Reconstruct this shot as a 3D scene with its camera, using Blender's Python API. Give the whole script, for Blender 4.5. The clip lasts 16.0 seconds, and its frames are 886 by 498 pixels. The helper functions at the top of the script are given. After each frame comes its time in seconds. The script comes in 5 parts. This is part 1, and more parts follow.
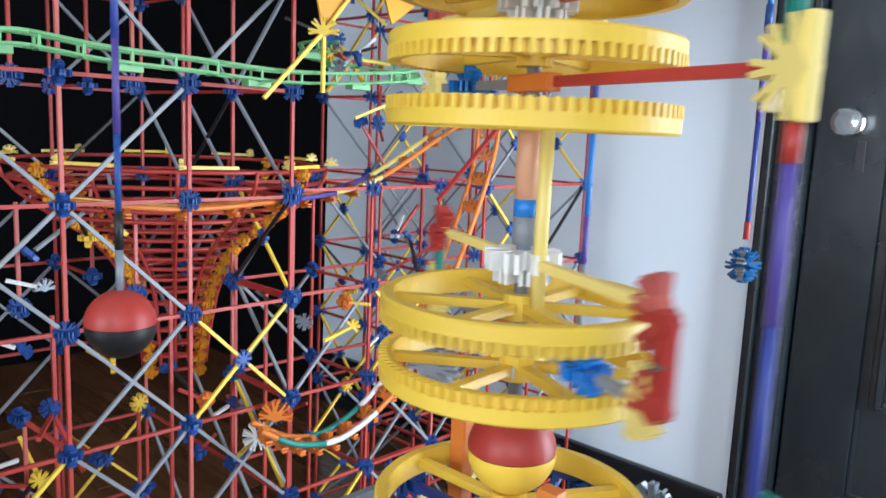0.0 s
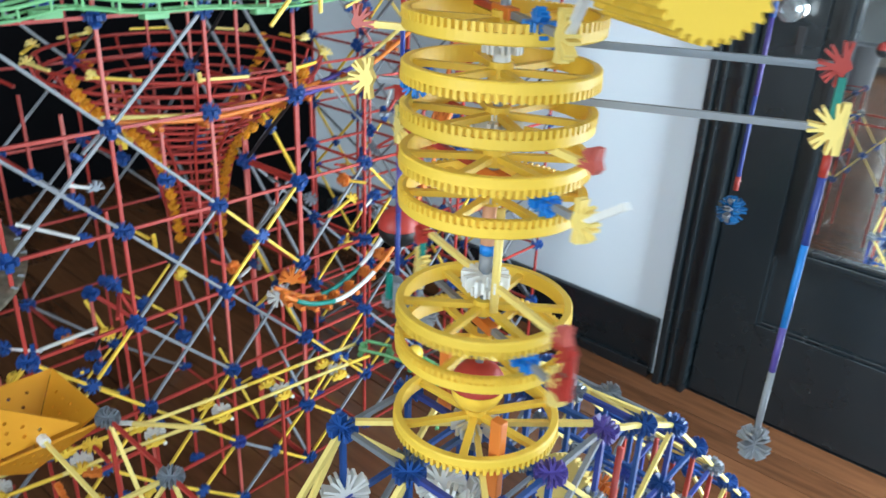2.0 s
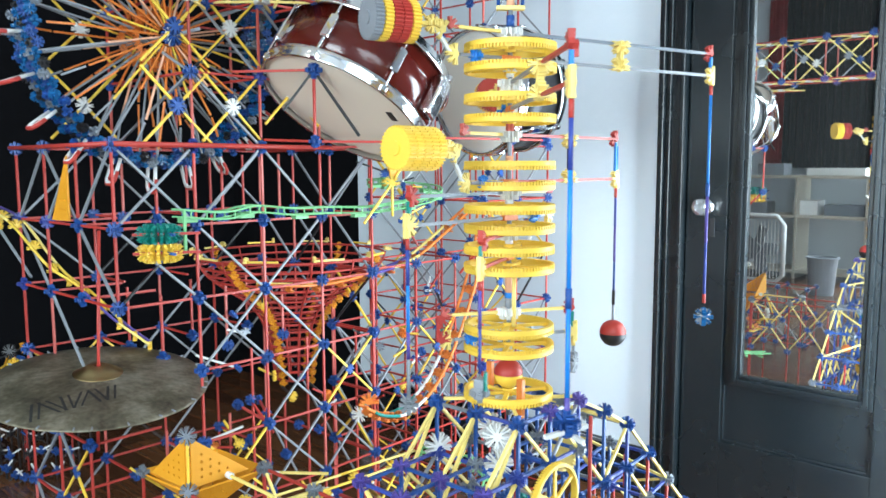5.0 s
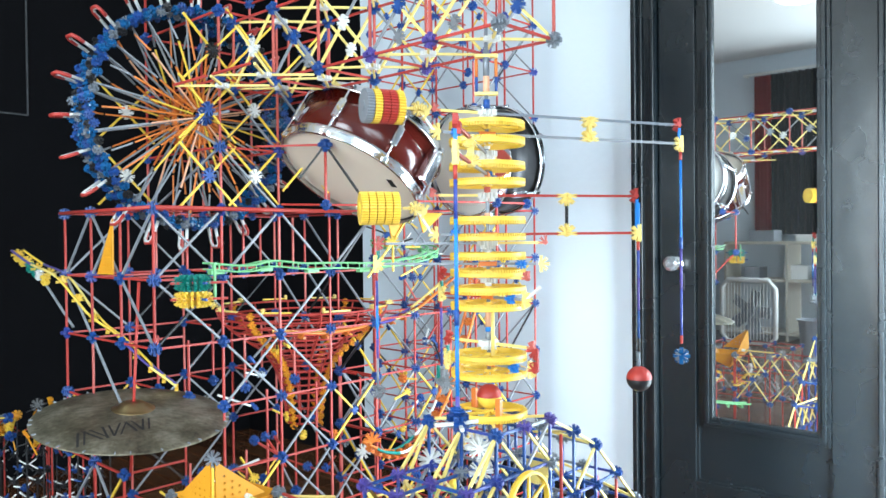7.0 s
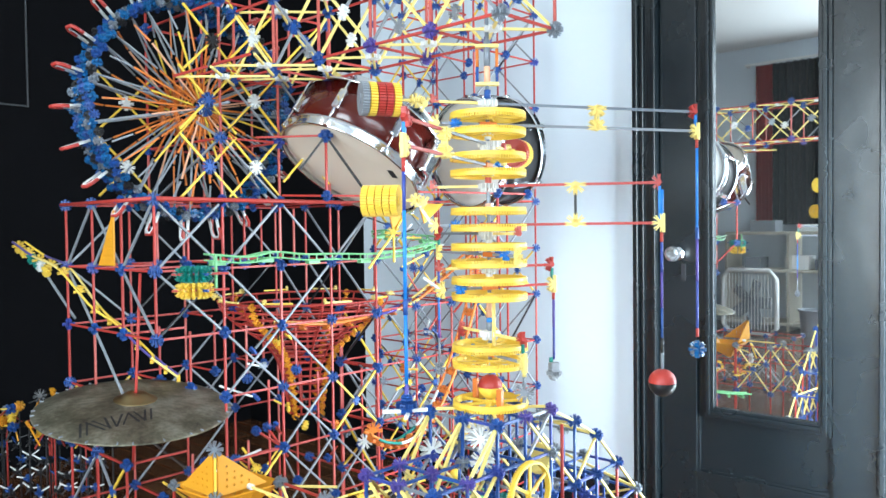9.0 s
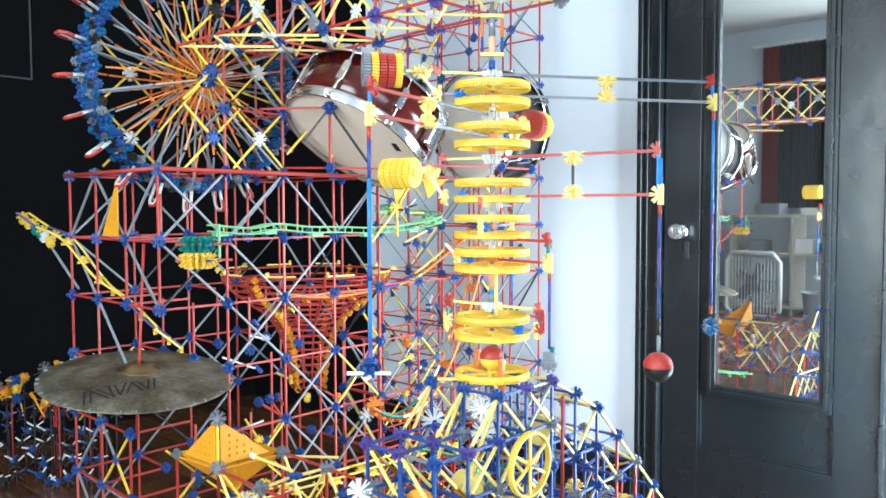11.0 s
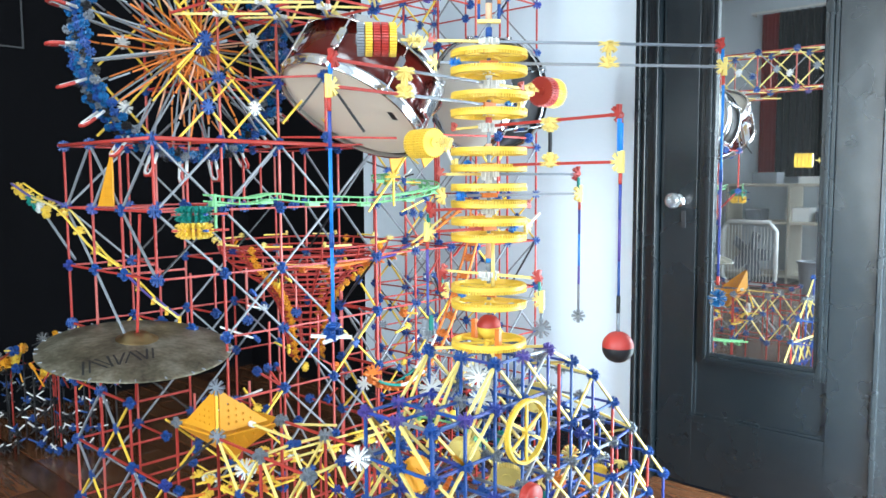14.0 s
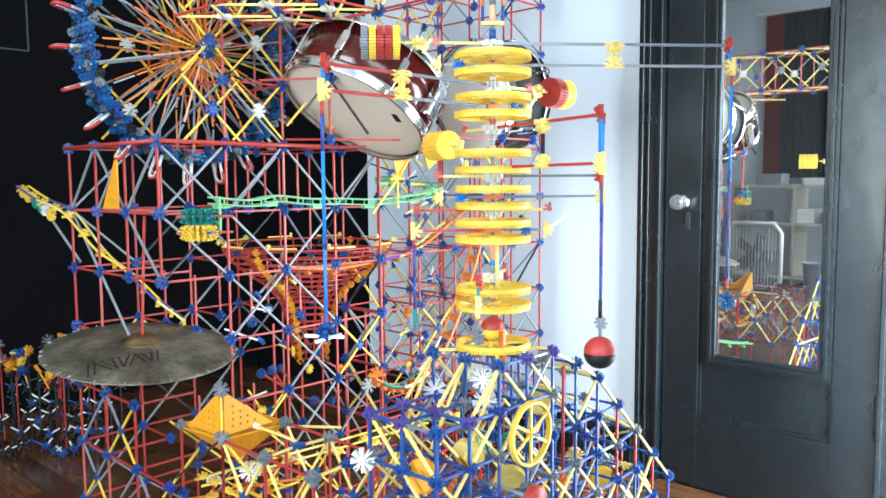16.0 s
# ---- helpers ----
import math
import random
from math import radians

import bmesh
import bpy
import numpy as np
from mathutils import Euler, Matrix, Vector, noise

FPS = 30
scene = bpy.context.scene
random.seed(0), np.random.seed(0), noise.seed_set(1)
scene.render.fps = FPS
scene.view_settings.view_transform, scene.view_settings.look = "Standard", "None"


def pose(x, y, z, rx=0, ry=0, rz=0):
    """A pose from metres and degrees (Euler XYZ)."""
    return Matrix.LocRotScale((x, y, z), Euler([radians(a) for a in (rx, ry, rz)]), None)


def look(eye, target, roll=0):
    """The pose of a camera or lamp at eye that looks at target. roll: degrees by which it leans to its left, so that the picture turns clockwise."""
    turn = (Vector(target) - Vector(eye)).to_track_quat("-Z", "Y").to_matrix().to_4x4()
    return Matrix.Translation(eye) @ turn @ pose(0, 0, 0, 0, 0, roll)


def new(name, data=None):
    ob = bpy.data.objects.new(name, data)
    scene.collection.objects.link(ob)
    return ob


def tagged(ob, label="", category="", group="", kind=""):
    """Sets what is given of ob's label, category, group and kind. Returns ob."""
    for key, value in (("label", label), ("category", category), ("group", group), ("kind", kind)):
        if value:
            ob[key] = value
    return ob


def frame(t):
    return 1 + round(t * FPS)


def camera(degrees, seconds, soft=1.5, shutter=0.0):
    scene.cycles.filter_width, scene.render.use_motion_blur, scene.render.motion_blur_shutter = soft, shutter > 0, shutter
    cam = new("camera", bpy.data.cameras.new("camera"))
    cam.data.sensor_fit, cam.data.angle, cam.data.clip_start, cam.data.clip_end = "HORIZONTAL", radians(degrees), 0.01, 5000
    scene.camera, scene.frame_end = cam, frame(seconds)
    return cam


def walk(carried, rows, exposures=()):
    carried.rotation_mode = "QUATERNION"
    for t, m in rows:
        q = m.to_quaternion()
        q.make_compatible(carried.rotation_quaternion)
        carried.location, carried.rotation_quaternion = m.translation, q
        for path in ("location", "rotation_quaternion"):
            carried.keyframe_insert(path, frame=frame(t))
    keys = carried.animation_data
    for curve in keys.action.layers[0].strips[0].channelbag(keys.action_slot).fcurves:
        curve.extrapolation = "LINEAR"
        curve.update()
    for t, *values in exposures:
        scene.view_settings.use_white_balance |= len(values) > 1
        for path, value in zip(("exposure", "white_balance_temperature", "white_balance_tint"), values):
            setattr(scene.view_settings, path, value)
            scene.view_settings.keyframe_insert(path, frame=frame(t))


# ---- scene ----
import functools

cam = camera(59.9, 16.0, shutter=0.5)
PATH = [
    (0, (0.215, -0.281, 0.812), (-1.1450, 1.1540, 0.5090), 2.5),
    (0.5, (0.234, -0.269, 0.856), (-1.1390, 1.0950, 0.3510), 2.8),
    (1, (0.241, -0.286, 0.933), (-1.0640, 0.9800, 0.1010), 3.7),
    (1.5, (0.280, -0.334, 1.012), (-1.0190, 0.9150, 0.1450), 2.7),
    (2, (0.308, -0.400, 1.005), (-0.8930, 0.9700, 0.1800), 2.7),
    (2.5, (0.359, -0.489, 0.935), (-0.7850, 1.0270, 0.3090), 1.5),
    (3, (0.442, -0.618, 0.966), (-0.7660, 0.8860, 0.4410), 0.3),
    (3.5, (0.500, -0.711, 0.983), (-0.7290, 0.7970, 0.5200), -0.1),
    (4, (0.556, -0.781, 0.991), (-0.7270, 0.7160, 0.6510), -0.7),
    (4.5, (0.615, -0.845, 0.990), (-0.6960, 0.6420, 0.7300), -0.1),
    (4.7, (0.637, -0.858, 0.982), (-0.6890, 0.6190, 0.7350), 0.0),
    (6.8, (0.844, -1.030, 0.939), (-0.5110, 0.4410, 0.9120), -0.6),
    (7, (0.844, -1.030, 0.939), (-0.5130, 0.4420, 0.9080), -0.6),
    (7.5, (0.844, -1.030, 0.939), (-0.5060, 0.4430, 0.9160), -0.4),
    (8, (0.844, -1.030, 0.939), (-0.5130, 0.4360, 0.9060), -0.6),
    (8.5, (0.844, -1.030, 0.939), (-0.5060, 0.4440, 0.9030), -0.7),
    (9, (0.844, -1.030, 0.939), (-0.5140, 0.4390, 0.8840), -0.7),
    (9.2, (0.844, -1.030, 0.939), (-0.5080, 0.4400, 0.8830), -0.6),
    (11.3, (0.845, -1.030, 0.919), (-0.5160, 0.4240, 0.7940), -0.1),
    (11.5, (0.845, -1.030, 0.919), (-0.5100, 0.4290, 0.7650), -0.0),
    (12, (0.845, -1.030, 0.919), (-0.5080, 0.4320, 0.7540), -0.4),
    (12.5, (0.845, -1.030, 0.919), (-0.5140, 0.4300, 0.7640), -0.4),
    (13, (0.845, -1.030, 0.919), (-0.5120, 0.4300, 0.7600), -0.4),
    (13.5, (0.845, -1.030, 0.919), (-0.5140, 0.4320, 0.7520), -0.4),
    (14, (0.845, -1.030, 0.919), (-0.5120, 0.4360, 0.7390), -0.3),
    (14.5, (0.845, -1.030, 0.919), (-0.5180, 0.4310, 0.7440), -0.3),
    (15, (0.845, -1.030, 0.919), (-0.5170, 0.4310, 0.7430), -0.5),
    (15.5, (0.845, -1.030, 0.919), (-0.5180, 0.4310, 0.7370), -0.4),
    (16, (0.845, -1.030, 0.919), (-0.5200, 0.4290, 0.7440), -0.4),
]
walk(cam, [(t, look(eye, target, roll)) for t, eye, target, roll in PATH],
     exposures=[(0, -0.40, 6500, 18), (1.2, -0.34, 6500, 18), (2.0, -0.32, 6450, 11), (3.0, -0.12, 6450, 10), (4.5, 0.08, 6450, 10), (7.0, 0.28, 6450, 11), (16.0, 0.30, 6450, 12)])

# ---- light ----
world = bpy.data.worlds.new("world")
scene.world = world
world.use_nodes = True
wn = world.node_tree.nodes
sky = wn.new("ShaderNodeTexSky")
sky.sky_type, sky.sun_disc = "NISHITA", False
sky.sun_elevation, sky.sun_rotation = radians(40), radians(183)
wn["Background"].inputs["Strength"].default_value = 0.12
world.node_tree.links.new(sky.outputs[0], wn["Background"].inputs["Color"])


def area(name, m, sx, sy, power, colour):
    d = bpy.data.lights.new(name, "AREA")
    d.shape, d.size, d.size_y, d.energy, d.color = "RECTANGLE", sx, sy, power, colour
    ob = new(name, d)
    ob.matrix_world = m
    return ob


sun = bpy.data.lights.new("sun", "SUN")
sun.energy, sun.angle, sun.color = 3.0, radians(0.5), (1.0, 0.95, 0.88)
new("sun", sun).matrix_world = look((0.15, -4.1 - 3.0, 1.45 + 2.5), (-0.05, -4.1, 1.45))

# daylight through the two window openings behind and beside the viewer
area("window_light_south", look((-0.10, -4.06, 1.20), (-0.28, 0.6, 0.9)), 1.45, 1.75, 130, (0.76, 0.92, 1.0))
area("window_light_east", look((1.58, -1.3, 1.45), (-0.4, 0.2, 0.8)), 1.25, 1.25, 38, (0.76, 0.92, 1.0))
# added fill lamp, out of view, brightening the door's right side and nearby wall
area("fill_light_near", look((0.585, 0.86, 0.62), (-0.5, 0.90, 0.56)), 0.42, 1.16, 45, (0.75, 0.91, 1.0))


# ---- materials ----
def material(name, colour, rough=0.45, metal=0.0, vary=0.06, scale=40.0, bump=0.02, spec=0.5):
    m = bpy.data.materials.new(name)
    m.use_nodes = True
    n, l = m.node_tree.nodes, m.node_tree.links
    b = n["Principled BSDF"]
    b.inputs["Roughness"].default_value, b.inputs["Metallic"].default_value = rough, metal
    b.inputs["Specular IOR Level"].default_value = spec
    tc = n.new("ShaderNodeTexCoord")
    big, fine = n.new("ShaderNodeTexNoise"), n.new("ShaderNodeTexNoise")
    big.inputs["Scale"].default_value, fine.inputs["Scale"].default_value = scale * 0.15, scale
    fine.inputs["Detail"].default_value = 4
    for t in (big, fine):
        l.new(tc.outputs["Object"], t.inputs["Vector"])
    info = n.new("ShaderNodeObjectInfo")
    add = n.new("ShaderNodeMath")
    add.operation = "ADD"
    l.new(big.outputs["Fac"], add.inputs[0])
    l.new(info.outputs["Random"], add.inputs[1])
    rng = n.new("ShaderNodeMapRange")
    rng.inputs["From Min"].default_value, rng.inputs["From Max"].default_value = 0.3, 1.7
    rng.inputs["To Min"].default_value, rng.inputs["To Max"].default_value = 1 - vary * 2, 1 + vary * 2
    l.new(add.outputs[0], rng.inputs["Value"])
    hsv = n.new("ShaderNodeHueSaturation")
    hsv.inputs["Color"].default_value = (*colour, 1)
    l.new(rng.outputs[0], hsv.inputs["Value"])
    l.new(hsv.outputs[0], b.inputs["Base Color"])
    rr = n.new("ShaderNodeMapRange")
    rr.inputs["To Min"].default_value, rr.inputs["To Max"].default_value = max(0.02, rough - 0.1), min(1, rough + 0.12)
    l.new(fine.outputs["Fac"], rr.inputs["Value"])
    l.new(rr.outputs[0], b.inputs["Roughness"])
    if bump:
        bp = n.new("ShaderNodeBump")
        bp.inputs["Strength"].default_value, bp.inputs["Distance"].default_value = 0.35, bump * 0.05
        l.new(fine.outputs["Fac"], bp.inputs["Height"])
        l.new(bp.outputs[0], b.inputs["Normal"])
    return m


MAT = {
    "red": material("red_plastic", (0.43, 0.040, 0.030)),
    "pink": material("pale_red_plastic", (0.52, 0.105, 0.085)),
    "yellow": material("yellow_plastic", (0.85, 0.56, 0.065)),
    "cream": material("pale_yellow_plastic", (0.85, 0.66, 0.20)),
    "orange": material("orange_plastic", (0.70, 0.19, 0.03)),
    "amber": material("amber_panel_plastic", (0.80, 0.34, 0.018), rough=0.5),
    "blue": material("blue_plastic", (0.012, 0.068, 0.27)),
    "sky": material("bright_blue_plastic", (0.01, 0.20, 0.62)),
    "purple": material("purple_plastic", (0.085, 0.06, 0.28)),
    "indigo": material("indigo_plastic", (0.03, 0.055, 0.28)),
    "white": material("white_plastic", (0.74, 0.74, 0.72)),
    "grey": material("grey_plastic", (0.235, 0.25, 0.275)),
    "silver": material("silver_plastic", (0.20, 0.225, 0.26), rough=0.35, metal=0.2),
    "green": material("green_plastic", (0.17, 0.46, 0.20)),
    "teal": material("teal_plastic", (0.0, 0.20, 0.16)),
    "black": material("black_plastic", (0.012, 0.012, 0.014)),
    "steelblue": material("translucent_blue_plastic", (0.015, 0.12, 0.30), rough=0.15),
    "tan": material("tan_plastic", (0.80, 0.42, 0.26)),
}


def wall_paint(name, colour, rough, grain, sheen=0.5):
    m = material(name, colour, rough, 0.0, 0.03, 6.0, 0.0, sheen)
    n, l = m.node_tree.nodes, m.node_tree.links
    t = n.new("ShaderNodeTexNoise")
    t.inputs["Scale"].default_value, t.inputs["Detail"].default_value = grain, 6
    tc = n.new("ShaderNodeTexCoord")
    l.new(tc.outputs["Object"], t.inputs["Vector"])
    bp = n.new("ShaderNodeBump")
    bp.inputs["Strength"].default_value, bp.inputs["Distance"].default_value = 0.25, 0.004
    l.new(t.outputs["Fac"], bp.inputs["Height"])
    l.new(bp.outputs[0], n["Principled BSDF"].inputs["Normal"])
    return m


M_WALL = wall_paint("pale_blue_grey_wall_paint", (0.66, 0.73, 0.79), 0.7, 30)
M_BLACKWALL = wall_paint("black_wall_paint", (0.004, 0.004, 0.005), 0.9, 30, 0.08)
M_TRIM = wall_paint("black_gloss_paint", (0.0062, 0.0098, 0.0122), 0.25, 18, 0.6)
M_CEIL = wall_paint("white_ceiling_paint", (0.75, 0.75, 0.74), 0.8, 40)


def wood_floor():
    m = bpy.data.materials.new("brown_floor_boards")
    m.use_nodes = True
    n, l = m.node_tree.nodes, m.node_tree.links
    b = n["Principled BSDF"]
    tc, mp = n.new("ShaderNodeTexCoord"), n.new("ShaderNodeMapping")
    mp.inputs["Scale"].default_value = (2.0, 18.0, 2.0)
    l.new(tc.outputs["Object"], mp.inputs["Vector"])
    g = n.new("ShaderNodeTexNoise")
    g.inputs["Scale"].default_value, g.inputs["Detail"].default_value = 3.0, 8
    l.new(mp.outputs[0], g.inputs["Vector"])
    info = n.new("ShaderNodeObjectInfo")
    a = n.new("ShaderNodeMath")
    a.operation = "MULTIPLY_ADD"
    a.inputs[1].default_value = 0.5
    l.new(info.outputs["Random"], a.inputs[0])
    l.new(g.outputs["Fac"], a.inputs[2])
    cr = n.new("ShaderNodeValToRGB")
    cr.color_ramp.elements[0].color, cr.color_ramp.elements[1].color = (0.042, 0.016, 0.008, 1), (0.145, 0.058, 0.025, 1)
    cr.color_ramp.elements[0].position, cr.color_ramp.elements[1].position = 0.35, 1.0
    l.new(a.outputs[0], cr.inputs[0])
    l.new(cr.outputs[0], b.inputs["Base Color"])
    b.inputs["Roughness"].default_value = 0.17
    bp = n.new("ShaderNodeBump")
    bp.inputs["Strength"].default_value, bp.inputs["Distance"].default_value = 0.15, 0.002
    l.new(g.outputs["Fac"], bp.inputs["Height"])
    l.new(bp.outputs[0], b.inputs["Normal"])
    return m


M_FLOOR = wood_floor()
M_MIRROR = material("mirror_silver", (0.86, 0.88, 0.88), 0.0, 0.990, 0.0, 5, 0.0)
for nd in list(M_MIRROR.node_tree.nodes):
    if nd.type == "MAP_RANGE" and nd.outputs[0].links and nd.outputs[0].links[0].to_socket.name == "Roughness":
        M_MIRROR.node_tree.nodes.remove(nd)
M_MIRROR.node_tree.nodes["Principled BSDF"].inputs["Roughness"].default_value = 0.015
M_CHROME = material("chrome", (0.75, 0.76, 0.78), 0.12, 1.0, 0.02, 60, 0.0)
M_SHELL = material("mahogany_lacquer", (0.13, 0.012, 0.008), 0.16, 0.0, 0.25, 14, 0.0)
M_HEAD = material("drum_skin", (0.74, 0.64, 0.53), 0.55, 0.0, 0.10, 12, 0.02)
M_HEAD2 = material("white_drum_skin", (0.72, 0.70, 0.66), 0.5, 0.0, 0.05, 12, 0.02)


def cymbal_bronze():
    """Dull hammered bronze: brown and grey-green patches, fine lathe grooves."""
    m = bpy.data.materials.new("aged_bronze")
    m.use_nodes = True
    n, l = m.node_tree.nodes, m.node_tree.links
    b = n["Principled BSDF"]
    b.inputs["Metallic"].default_value = 0.75
    tc = n.new("ShaderNodeTexCoord")
    patch, spot, groove = n.new("ShaderNodeTexNoise"), n.new("ShaderNodeTexNoise"), n.new("ShaderNodeTexWave")
    patch.inputs["Scale"].default_value, patch.inputs["Detail"].default_value, patch.inputs["Roughness"].default_value = 11, 6, 0.65
    spot.inputs["Scale"].default_value, spot.inputs["Detail"].default_value = 95, 4
    groove.wave_type, groove.rings_direction = "RINGS", "Z"
    groove.inputs["Scale"].default_value, groove.inputs["Distortion"].default_value = 95, 0.6
    for t in (patch, spot, groove):
        l.new(tc.outputs["Object"], t.inputs["Vector"])
    mix = n.new("ShaderNodeMath")
    mix.operation = "MULTIPLY_ADD"
    mix.inputs[1].default_value = 0.35
    l.new(spot.outputs["Fac"], mix.inputs[0])
    l.new(patch.outputs["Fac"], mix.inputs[2])
    cr = n.new("ShaderNodeValToRGB")
    e = cr.color_ramp.elements
    e[0].position, e[0].color = 0.48, (0.085, 0.072, 0.050, 1)
    e[1].position, e[1].color = 0.86, (0.40, 0.37, 0.29, 1)
    mid = e.new(0.66)
    mid.color = (0.205, 0.185, 0.130, 1)
    l.new(mix.outputs[0], cr.inputs[0])
    l.new(cr.outputs[0], b.inputs["Base Color"])
    rr = n.new("ShaderNodeMapRange")
    rr.inputs["To Min"].default_value, rr.inputs["To Max"].default_value = 0.34, 0.62
    l.new(patch.outputs["Fac"], rr.inputs["Value"])
    l.new(rr.outputs[0], b.inputs["Roughness"])
    bp = n.new("ShaderNodeBump")
    bp.inputs["Strength"].default_value, bp.inputs["Distance"].default_value = 0.18, 0.0006
    l.new(groove.outputs["Fac"], bp.inputs["Height"])
    l.new(bp.outputs[0], b.inputs["Normal"])
    return m


M_CYMBAL = cymbal_bronze()
M_BELL = material("polished_bronze", (0.36, 0.27, 0.13), 0.34, 1.0, 0.15, 30, 0.02)
M_INK = material("black_ink", (0.02, 0.02, 0.02), 0.6, 0.0, 0.02, 30, 0.0)
M_CURTAIN = material("dark_red_cloth", (0.30, 0.022, 0.020), 0.9, 0.0, 0.2, 30, 0.1)
M_DARKCLOTH = material("near_black_cloth", (0.010, 0.013, 0.015), 0.9, 0.0, 0.2, 30, 0.1)
M_SHELF = material("pale_wood_laminate", (0.50, 0.46, 0.38), 0.5, 0.0, 0.08, 20, 0.02)
M_GLASS = material("clear_knob_glass", (0.80, 0.84, 0.86), 0.12, 0.0, 0.0, 20, 0.0)
M_GLASS.node_tree.nodes["Principled BSDF"].inputs["Transmission Weight"].default_value = 0.9


# ---- mesh tools ----
def mesh_of(name, bm, *mats, smooth=False):
    me = bpy.data.meshes.new(name)
    bm.to_mesh(me)
    bm.free()
    for m in mats:
        me.materials.append(m)
    if smooth:
        for p in me.polygons:
            p.use_smooth = True
    return me


def part(name, data, mat, parent, label="", m=None, smooth=False):
    me = data if isinstance(data, bpy.types.Mesh) else mesh_of(name, data, mat, smooth=smooth)
    ob = new(name, me)
    ob.parent = parent
    if m is not None:
        ob.matrix_basis = m
    return tagged(ob, label)


def thing(name, label, category, m=None, group="", kind=""):
    ob = new(name)
    ob.empty_display_size = 0.02
    if m is not None:
        ob.matrix_basis = m
    return tagged(ob, label, category, group, kind)


def box(bm, x0, y0, z0, x1, y1, z1, bevel=0.0):
    m = Matrix.LocRotScale(((x0 + x1) / 2, (y0 + y1) / 2, (z0 + z1) / 2), None, (abs(x1 - x0), abs(y1 - y0), abs(z1 - z0)))
    r = bmesh.ops.create_cube(bm, size=1, matrix=m)
    if bevel:
        e = list({e for v in r["verts"] for e in v.link_edges})
        bmesh.ops.bevel(bm, geom=e, offset=bevel, segments=2, affect="EDGES", profile=0.6)
    return bm


def lathe(bm, profile, seg=32, m=Matrix()):
    """Rings of (radius, z), turned about z; a radius of 0 closes the end."""
    rings = []
    for r, z in profile:
        if r < 1e-6:
            rings.append([bm.verts.new(m @ Vector((0, 0, z)))])
        else:
            rings.append([bm.verts.new(m @ Vector((r * math.cos(2 * math.pi * i / seg), r * math.sin(2 * math.pi * i / seg), z))) for i in range(seg)])
    for a, b in zip(rings, rings[1:]):
        for i in range(seg):
            j = (i + 1) % seg
            if len(a) == 1 and len(b) > 1:
                bm.faces.new((a[0], b[i], b[j]))
            elif len(b) == 1 and len(a) > 1:
                bm.faces.new((a[i], b[0], a[j]))
            elif len(a) > 1:
                bm.faces.new((a[i], b[i], b[j], a[j]))
    return bm


def prism(bm, pts, h, m=Matrix()):
    """A flat outline of (x, y), thick from -h/2 to h/2."""
    lo = [bm.verts.new(m @ Vector((x, y, -h / 2))) for x, y in pts]
    hi = [bm.verts.new(m @ Vector((x, y, h / 2))) for x, y in pts]
    bm.faces.new(lo[::-1])
    bm.faces.new(hi)
    for i in range(len(pts)):
        j = (i + 1) % len(pts)
        bm.faces.new((lo[i], lo[j], hi[j], hi[i]))
    return bm


def tube(bm, path, r, seg=6, closed=False):
    """A round bar along points."""
    pts = [Vector(p) for p in path]
    rings = []
    for i, p in enumerate(pts):
        a = pts[(i - 1) % len(pts)] if closed or i else p
        b = pts[(i + 1) % len(pts)] if closed or i < len(pts) - 1 else p
        q = (b - a).normalized().to_track_quat("Z", "Y")
        rings.append([bm.verts.new(p + q @ Vector((r * math.cos(2 * math.pi * k / seg), r * math.sin(2 * math.pi * k / seg), 0))) for k in range(seg)])
    pairs = list(zip(rings, rings[1:])) + ([(rings[-1], rings[0])] if closed else [])
    for a, b in pairs:
        best = min(range(seg), key=lambda s: sum((a[k].co - b[(k + s) % seg].co).length for k in range(seg)))
        for k in range(seg):
            bm.faces.new((a[k], a[(k + 1) % seg], b[(k + 1 + best) % seg], b[(k + best) % seg]))
    if not closed:
        bm.faces.new(rings[0][::-1])
        bm.faces.new(rings[-1])
    return bm


# across and into the machine's front, as it faces the room
RIGHT, AHEAD, UP = Vector((0.743, 0.669, 0)), Vector((-0.669, 0.743, 0)), Vector((0, 0, 1))


# ---- building-toy pieces: rods and clip connectors ----
ROD_R = 0.0031
MODULE, GREY, YEL, BLU = 0.149, 0.2107, 0.1054, 0.0745
CLIP = 0.011


@functools.lru_cache(None)
def rod_mesh(colour):
    """A ribbed rod of unit length along z."""
    bm = bmesh.new()
    pts = [(ROD_R * (1.0 if i % 2 else 0.74) * math.cos(math.pi * i / 4), ROD_R * (1.0 if i % 2 else 0.74) * math.sin(math.pi * i / 4)) for i in range(8)]
    prism(bm, pts, 1.0, Matrix.Translation((0, 0, 0.5)))
    return mesh_of(colour + "_rod", bm, MAT[colour])


def clip_outline(prongs, span=360.0, start=0.0, reach=0.0125):
    """The outline of a snowflake connector: forked prongs round a hub."""
    pts = []
    step = span / prongs if span >= 360 else span / (prongs - 1)
    for i in range(prongs):
        a = radians(start + i * step)
        for da, r in ((-0.30, 0.0052), (-0.20, reach), (-0.07, reach), (0.0, 0.0075), (0.07, reach), (0.20, reach), (0.30, 0.0052)):
            pts.append((r * math.cos(a + da), r * math.sin(a + da)))
    if span < 360:
        a = radians(start + span + 90)
        pts.append((0.004 * math.cos(a), 0.004 * math.sin(a)))
        a = radians(start - 90)
        pts.append((0.004 * math.cos(a), 0.004 * math.sin(a)))
    return pts


